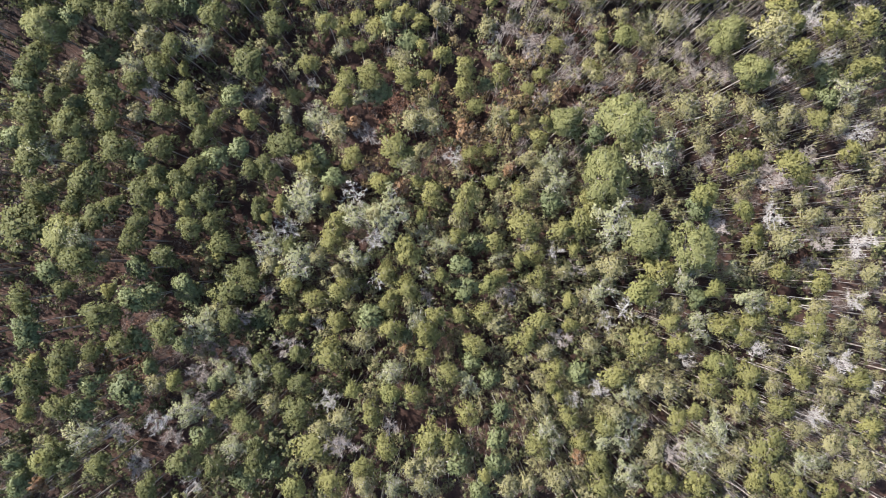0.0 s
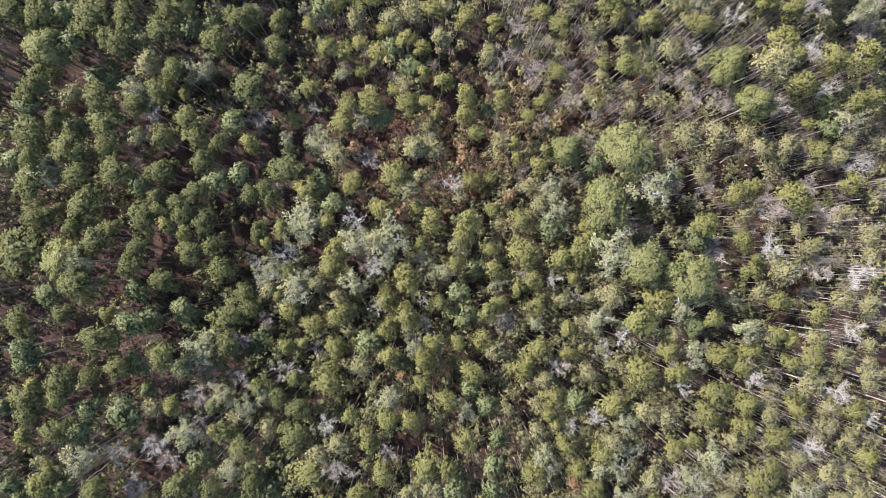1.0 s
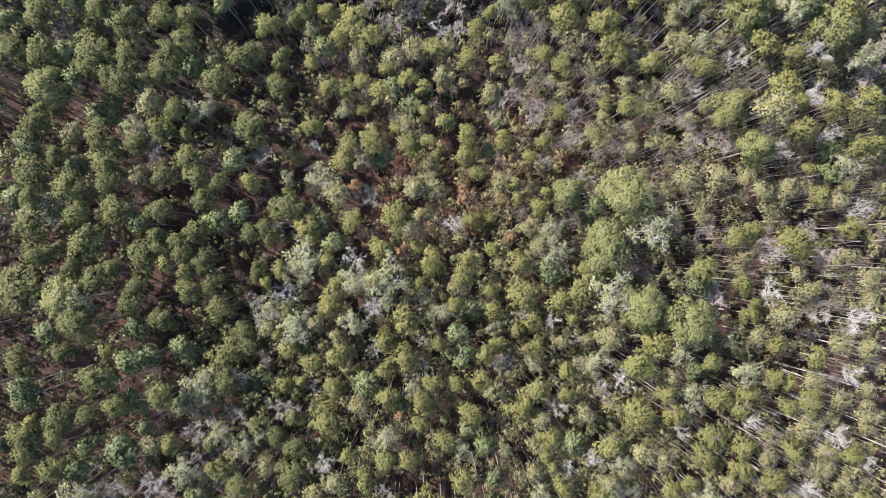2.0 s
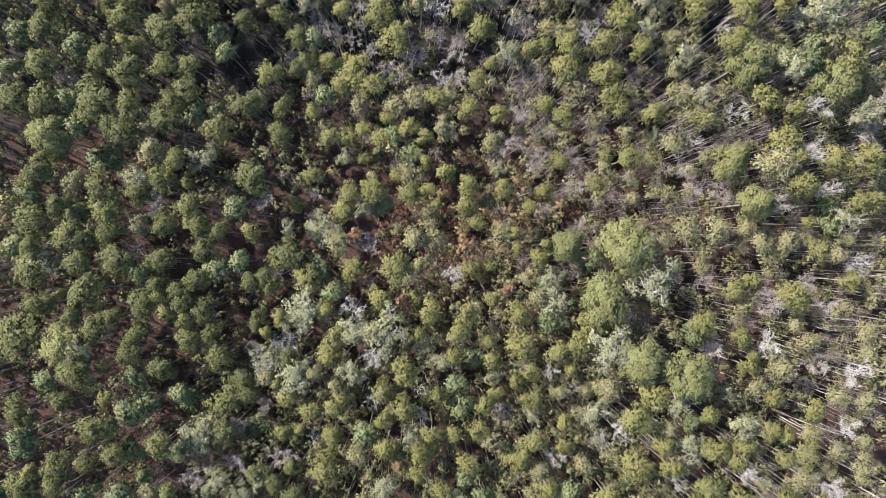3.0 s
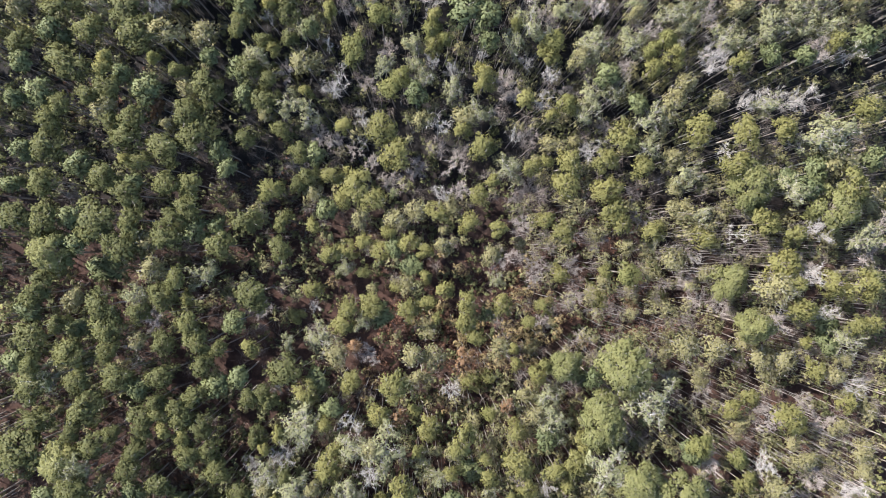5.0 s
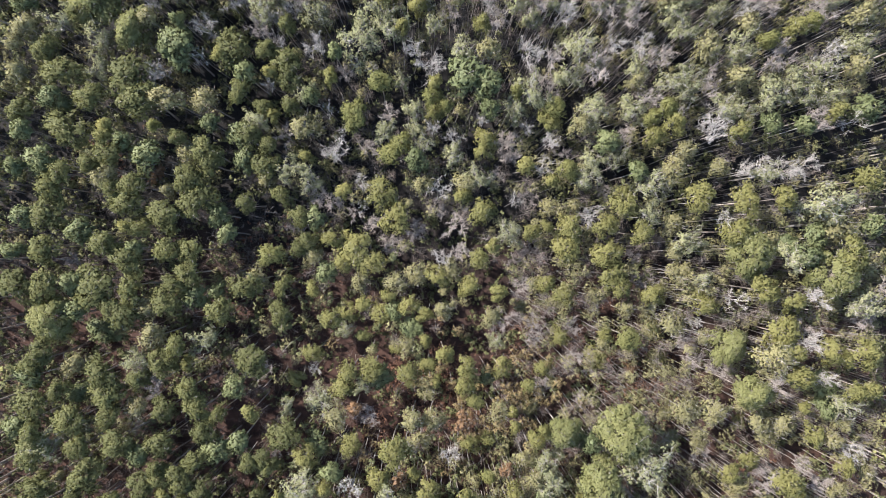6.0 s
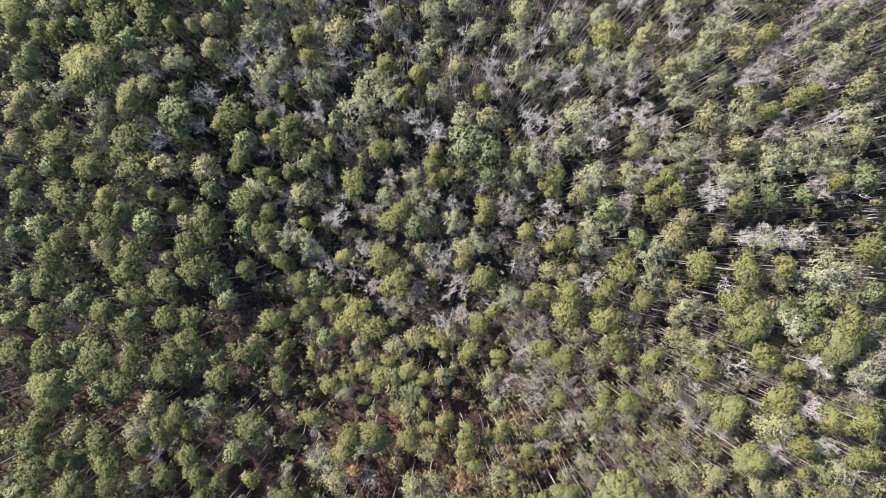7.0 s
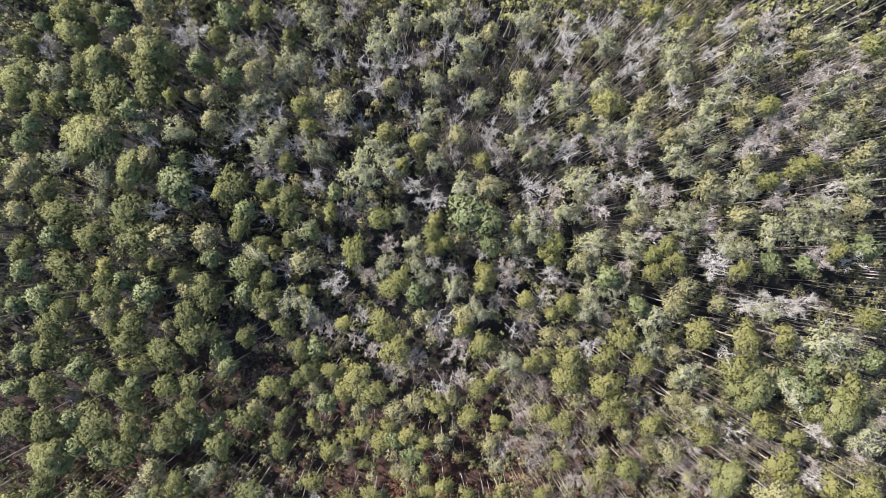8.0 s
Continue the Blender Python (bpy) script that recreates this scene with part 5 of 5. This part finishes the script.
dead_tree(-1.0, 113.4, 19.6, 2.0)
dead_tree(2.4, 104.0, 19.4, 1.5)
dead_tree(15.4, 111.8, 20.2, 1.5)
dead_tree(16.4, 104.2, 20.0, 2.0)
dead_tree(20.1, 113.9, 20.4, 2.4)
dead_tree(31.6, 110.5, 21.4, 2.1)
dead_tree(38.4, 107.2, 22.8, 2.1)
dead_tree(43.6, 113.2, 24.1, 1.7)
dead_tree(47.6, 109.7, 24.2, 1.9)
dead_tree(-8.9, 118.8, 19.9, 1.3)
dead_tree(12.9, 114.1, 20.1, 1.7)
dead_tree(19.8, 118.7, 20.5, 2.2)
dead_tree(23.7, 117.9, 20.7, 1.7)
dead_tree(28.3, 118.9, 21.3, 1.7)
dead_tree(31.3, 114.2, 21.6, 2.1)
dead_tree(34.2, 116.0, 22.4, 1.9)
dead_tree(36.1, 119.6, 23.2, 1.5)
dead_tree(45.9, 118.3, 24.6, 1.9)
dead_tree(54.2, 114.2, 24.6, 2.3)

dead_tree(62.8, 65.4, 19.6, 1.9)
dead_tree(57.6, 71.2, 20.8, 2.2)
dead_tree(49.3, 79.9, 20.6, 2.2)

# snags: x, y, height, crown radius
snag(-8.7, -6.2, 18.7, 1.7)
snag(36.2, -11.4, 16.4, 2.5)
snag(-24.7, 3.0, 16.0, 1.8)
snag(-0.1, -4.4, 15.4, 1.3)
snag(-12.8, 11.0, 15.7, 2.5)
snag(-52.4, 20.0, 14.8, 1.3)
snag(55.4, 47.6, 18.0, 2.2)
snag(-13.4, 61.4, 14.0, 1.4)
snag(0.3, 64.1, 15.4, 2.3)
snag(14.2, 63.3, 15.5, 1.5)
snag(51.0, 61.9, 19.8, 1.7)
snag(-17.8, 72.3, 15.6, 2.3)
snag(-42.5, 86.2, 18.9, 1.7)
snag(-20.4, 78.7, 16.8, 1.6)
snag(71.9, 80.0, 22.3, 1.8)

# russet trees: x, y, height, crown radius
russet_tree(-66.5, -40.9, 18.5, 1.7)
russet_tree(27.7, -38.3, 14.2, 1.8)
russet_tree(-57.4, -20.9, 14.5, 2.3)
russet_tree(-3.5, -17.9, 15.9, 1.5)
russet_tree(-69.1, 1.1, 18.1, 1.5)
russet_tree(-44.0, -3.2, 3.2, 2.3)
russet_tree(-4.1, 11.3, 13.4, 2.1)
russet_tree(15.4, 14.2, 14.8, 1.8)
russet_tree(-13.5, 23.6, 10.6, 1.6)
russet_tree(7.4, 22.6, 11.4, 2.6)
russet_tree(40.3, 33.4, 6.1, 2.2)
russet_tree(-49.9, 65.5, 15.6, 2.0)


# ---------------------------------------------------------------- undergrowth and the forest round about
def spots_in(rng, count, x0, x1, y0, y1, patch, keep):
    """Random spots on the forest floor, more of them where a slow noise is high."""
    out = []
    while len(out) < count:
        x, y = rng.uniform(x0, x1), rng.uniform(y0, y1)
        if noise.noise((x * patch, y * patch, 3.7)) + keep > rng.uniform(0, 1):
            out.append((x, y))
    return np.array(out)


def brush():
    """Leafless brush, knee to twice head high."""
    spots = np.vstack([spots_in(rng, 2600, -92, 92, -58, 138, 0.045, 0.62), spots_in(rng, 1400, -85, -10, -50, 80, 0.06, 0.7)])
    tall = rng.uniform(0.8, 4.6, len(spots))
    per = 10
    roots = np.repeat(np.c_[spots, np.zeros(len(spots))], per, axis=0)
    h = np.repeat(tall, per)[:, None]
    ways = rng.normal(size=(len(roots), 3)) * (0.55, 0.55, 0.2) + (0, 0, 0.9)
    first = twigs(rng, roots + rng.normal(size=roots.shape) * (0.3, 0.3, 0), ways, h, 0.07)
    roots = roots + unit(ways) * h * rng.uniform(0.3, 0.8, (len(roots), 1))
    second = twigs(rng, roots, ways + rng.normal(size=ways.shape) * 0.9, h * 0.45, 0.075)
    north = roots[:, 1] > 50 + 8 * np.sin(roots[:, 0] * 0.08)
    for name, mat, side, label in (("brush", BRUSH, ~north, "low leafless brown brush on the forest floor"), ("swamp_brush", GREY_BRUSH, north, "low leafless grey brush on the near-black northern ground")):
        tagged(new(name, soup(name, [first[side], second[side]], mat)), label, "brush", kind="stuff")


def thicket():
    """Low evergreen shrubs and saplings between the trees."""
    spots = spots_in(rng, 2600, -90, 90, -55, 135, 0.06, 0.75)
    tris = []
    for x, y in spots:
        h = rng.uniform(0.5, 5.0)
        r = 0.8 + h * 0.17
        centres = np.array((x, y, h)) + rng.normal(size=(6, 3)) * (r * 0.6, r * 0.6, h * 0.14) - (0, 0, h * 0.2)
        tris.append(leaves(rng, centres, 0.55, 7, 0.46))
        tris.append(twigs(rng, np.repeat([(x, y, -0.05)], 3, axis=0), np.tile((0.0, 0.0, 1.0), (3, 1)) + rng.normal(size=(3, 3)) * 0.12, h, 0.12))
    tagged(new("thicket", soup("thicket", tris, SHRUB)), "dark evergreen shrubs and saplings between the trees", "shrubs", kind="stuff")


def bracken():
    """Patches of dry russet bracken and fallen branches on the forest floor."""
    tris = []
    for x, y, r, count in ((4, 24, 11, 420), (37, 33, 9, 260), (-8, 13, 6, 120), (-47, -3, 6, 110), (72, 3, 9, 160), (-58, -22, 7, 120), (47, -14, 8, 140),
                           (-30, 50, 10, 160), (-66, 68, 9, 90), (12, -6, 14, 120), (-68, 5, 8, 110), (30, 48, 10, 120),
                           (-5, 39, 4, 90), (-6, 27, 5, 150), (11, 18, 4, 120), (18, 34, 5, 110), (42, 31, 6, 140), (46, 26, 7, 160), (2, 25, 5, 140)):
        spots = np.c_[rng.normal(size=(count, 2)) * r * 0.6 + (x, y), rng.uniform(0.15, 1.0, count)]
        tris.append(leaves(rng, spots, 0.5, 14, 0.24, 0.4))
    tagged(new("bracken", soup("bracken", tris, BRACKEN)), "dry russet bracken on the forest floor", "bracken", kind="stuff")


BARE_GROVES = ((-33, 30, 11), (14, 38, 13), (31, 31, 13), (48, 33, 11), (-47, -27, 12), (-35, 57, 12), (7, 67, 13), (-19, 61, 9), (4, 104, 22), (34, 104, 20), (66, 98, 16), (66, 20, 12))


def bareness(x, y):
    """How leafless the lower trees are: most of all in a few groves."""
    return max(math.exp(-((x - gx) ** 2 + (y - gy) ** 2) / (2 * (0.7 * r) ** 2)) for gx, gy, r in BARE_GROVES)


def infill():
    """Lower trees that close the gaps under and between the tall ones."""
    at = np.array(STANDING)
    green, olive, ochre, brown, v, f = [], [], [], [], [], []
    east = spots_in(rng, 2000, 12, 88, -45, 122, 0.05, 2.0)
    south = spots_in(rng, 900, -42, 36, -46, 18, 0.05, 2.0)
    for x, y in np.vstack([spots_in(rng, 5200, -86, 88, -52, 128, 0.05, 0.6), east, south]):
        west = x + 12 * math.sin(y * 0.07) < -28
        if np.any(np.hypot(at[:, 0] - x, at[:, 1] - y) < at[:, 3] * (0.5 if west else 0.62 if x < 6 else 0.5)):
            continue
        if 38 < y < 78 and x < 14 and rng.random() < 0.4:
            continue
        h, r = (rng.uniform(3.5, 8.5), rng.uniform(1.0, 2.0)) if west else (rng.uniform(5.0, 12.5), rng.uniform(0.9, 1.8))
        if x > 12:
            h, r = rng.uniform(8.0, 13.5), rng.uniform(1.1, 2.1)
        if x > 44 and 40 < y < 76:
            h, r = rng.uniform(10.0, 16.0), rng.uniform(1.3, 2.3)
        if y < 2 and -42 < x <= 12:
            h, r = rng.uniform(8.0, 13.0), rng.uniform(1.1, 2.0)
        at = np.vstack([at, (x, y, h, r * 0.95)])
        lean = rng.normal(size=2) * 0.4
        top = np.array((x + lean[0], y + lean[1], h - r * 0.8))
        tube(v, f, [(x, y, -0.2), tuple(top)], [0.055, 0.03], 3)
        kind = rng.random() + 0.5 * bareness(x, y) * (0.5 if x > 40 else 1.0)
        if y < 14 and abs(x) < 40:
            kind *= 0.7
        if not west and rng.random() < 1.1 * math.exp(-((x - 6) / 15) ** 2 - ((y - 27) / 11) ** 2):
            ochre.append(leaves(rng, top + unit(rng.normal(size=(12, 3))) * r * (0.75, 0.75, 0.7), 0.46, 10, 0.25, hearts=top[None] - (0, 0, r * 0.4)))
            ochre.append(twigs(rng, np.repeat([top], 16, axis=0), rng.normal(size=(16, 3)) + (0, 0, 0.4), r * 1.2, 0.045))
        elif kind < (0.62 if west else 0.3 if x < 12 else 0.2):
            green.append(leaves(rng, top + unit(rng.normal(size=(12, 3))) * r * (0.75, 0.75, 0.7), 0.42, 11, 0.29, hearts=top[None] - (0, 0, r * 0.4)))
        elif kind < (0.82 if west else 0.72):
            olive.append(leaves(rng, top + unit(rng.normal(size=(18, 3)) + (0, 0, 0.3)) * r * (0.75, 0.75, 0.8), 0.42, 9, 0.21, hearts=top[None] - (0, 0, r * 0.4)))
            olive.append(twigs(rng, np.repeat([top], 20, axis=0), rng.normal(size=(20, 3)) + (0, 0, 0.4), r * 1.2, 0.045))
        else:
            core = np.repeat([top - (0, 0, r * 0.5)], 12, axis=0) + rng.normal(size=(12, 3)) * r * 0.1
            way = unit(rng.normal(size=(12, 3)) * (1, 1, 0.5) + (0, 0, 0.6))
            brown.append(twigs(rng, core, way, r * 1.25, 0.075))
            spread = top + unit(rng.normal(size=(110, 3))) * r * rng.uniform(0.25, 0.95, (110, 1)) * (1, 1, 0.7) - (0, 0, r * 0.2)
            brown.append(twigs(rng, spread, unit(spread - top) + rng.normal(size=(110, 3)) * 0.7 + (0, 0, 0.2), r * 0.42, 0.055))
    tagged(new("low_tree_stems", mesh_of("low_tree_stems", v, f, GREY_BARK)), "thin grey stems of the lower trees", "saplings", kind="stuff")
    tagged(new("low_green_crowns", soup("low_green_crowns", green, SHRUB)), "dark green crowns of the lower trees", "saplings", kind="stuff")
    tagged(new("low_olive_crowns", soup("low_olive_crowns", olive, LOW_OLIVE)), "thin olive crowns of the lower trees", "saplings", kind="stuff")
    tagged(new("low_ochre_crowns", soup("low_ochre_crowns", ochre, OCHRE)), "ochre-brown crowns of the lower trees", "saplings", kind="stuff")
    tagged(new("low_bare_crowns", soup("low_bare_crowns", brown, LOW_TWIGS)), "leafless mauve-brown crowns of the lower trees", "saplings", kind="stuff")


def poles():
    """Slender leafless stems: short ones among the trees, tall pale ones in the east and north-east."""
    low = [(x, y, rng.uniform(5, 11), 0.085) for x, y in spots_in(rng, 420, -100, 100, -66, 150, 0.05, 0.5)]
    tall = [(x, y, rng.uniform(11, 19), rng.uniform(0.045, 0.085)) for x, y in spots_in(rng, 620, 8, 96, -60, 140, 0.06, 0.5) if (x > 44 and not 16 < y < 40) or (y > 66 and x + y > 95)]
    for name, stems, bark, per, label in (("sapling", low, GREY_BARK, 26, "slender grey saplings"), ("pale_pole", tall, PALE_WOOD, 34, "tall slender pale trunks with few twigs")):
        v, f, tris = [], [], []
        for x, y, h, girth in stems:
            lean = rng.normal(size=2) * 0.03 * h
            tube(v, f, [(x + lean[0] * k ** 1.5 + (rng.normal() * 0.14 if k > 0 else 0), y + lean[1] * k ** 1.5 + (rng.normal() * 0.14 if k > 0 else 0), h * k - 0.2) for k in (0, 0.2, 0.4, 0.6, 0.8, 1)],
                 [girth, girth * 0.9, girth * 0.75, girth * 0.6, girth * 0.4, girth * 0.15], 4)
            z = rng.uniform(0.72, 1.0, (per, 1))
            tris.append(twigs(rng, np.c_[x + lean[0] * z, y + lean[1] * z, h * z], rng.normal(size=(per, 3)) + (0, 0, 0.8), 1.4, 0.05))
        tagged(new(name + "_stems", mesh_of(name + "_stems", v, f, bark)), label, "saplings", kind="stuff")
        tagged(new(name + "_twigs", soup(name + "_twigs", tris, LOW_TWIGS)), "fine twigs at the tops of the " + label, "saplings", kind="stuff")


def forest_round_about():
    """The same forest, going on outside the stretch that is flown over."""
    tris, v, f = [], [], []
    for x, y in spots_in(rng, 5200, -142, 148, -106, 184, 0.03, 0.9):
        if -76.5 < x < 84 and -46 < y < 121:
            continue
        h, r = rng.uniform(12, 21), rng.uniform(1.6, 3.2)
        centres = np.array((x, y, h - r)) + unit(rng.normal(size=(12, 3)) + (0, 0, 0.4)) * r * (0.75, 0.75, 0.8)
        near = -96 < x < 102 and -62 < y < 140
        tris.append(leaves(rng, centres, 0.6, 9 if near else 3, 0.42 if near else 0.85, hearts=np.array([(x, y, h - 1.4 * r)])))
        tube(v, f, [(x, y, -0.2), (x, y, h - r)], [0.2, 0.08], 4)
    tagged(new("surrounding_crowns", soup("surrounding_crowns", tris, EDGE)), "crowns of the pine forest going on around", "forest", kind="stuff")
    tagged(new("surrounding_trunks", mesh_of("surrounding_trunks", v, f, BARK)), "trunks of the pine forest going on around", "forest", kind="stuff")


brush()
thicket()
bracken()
infill()
poles()
forest_round_about()
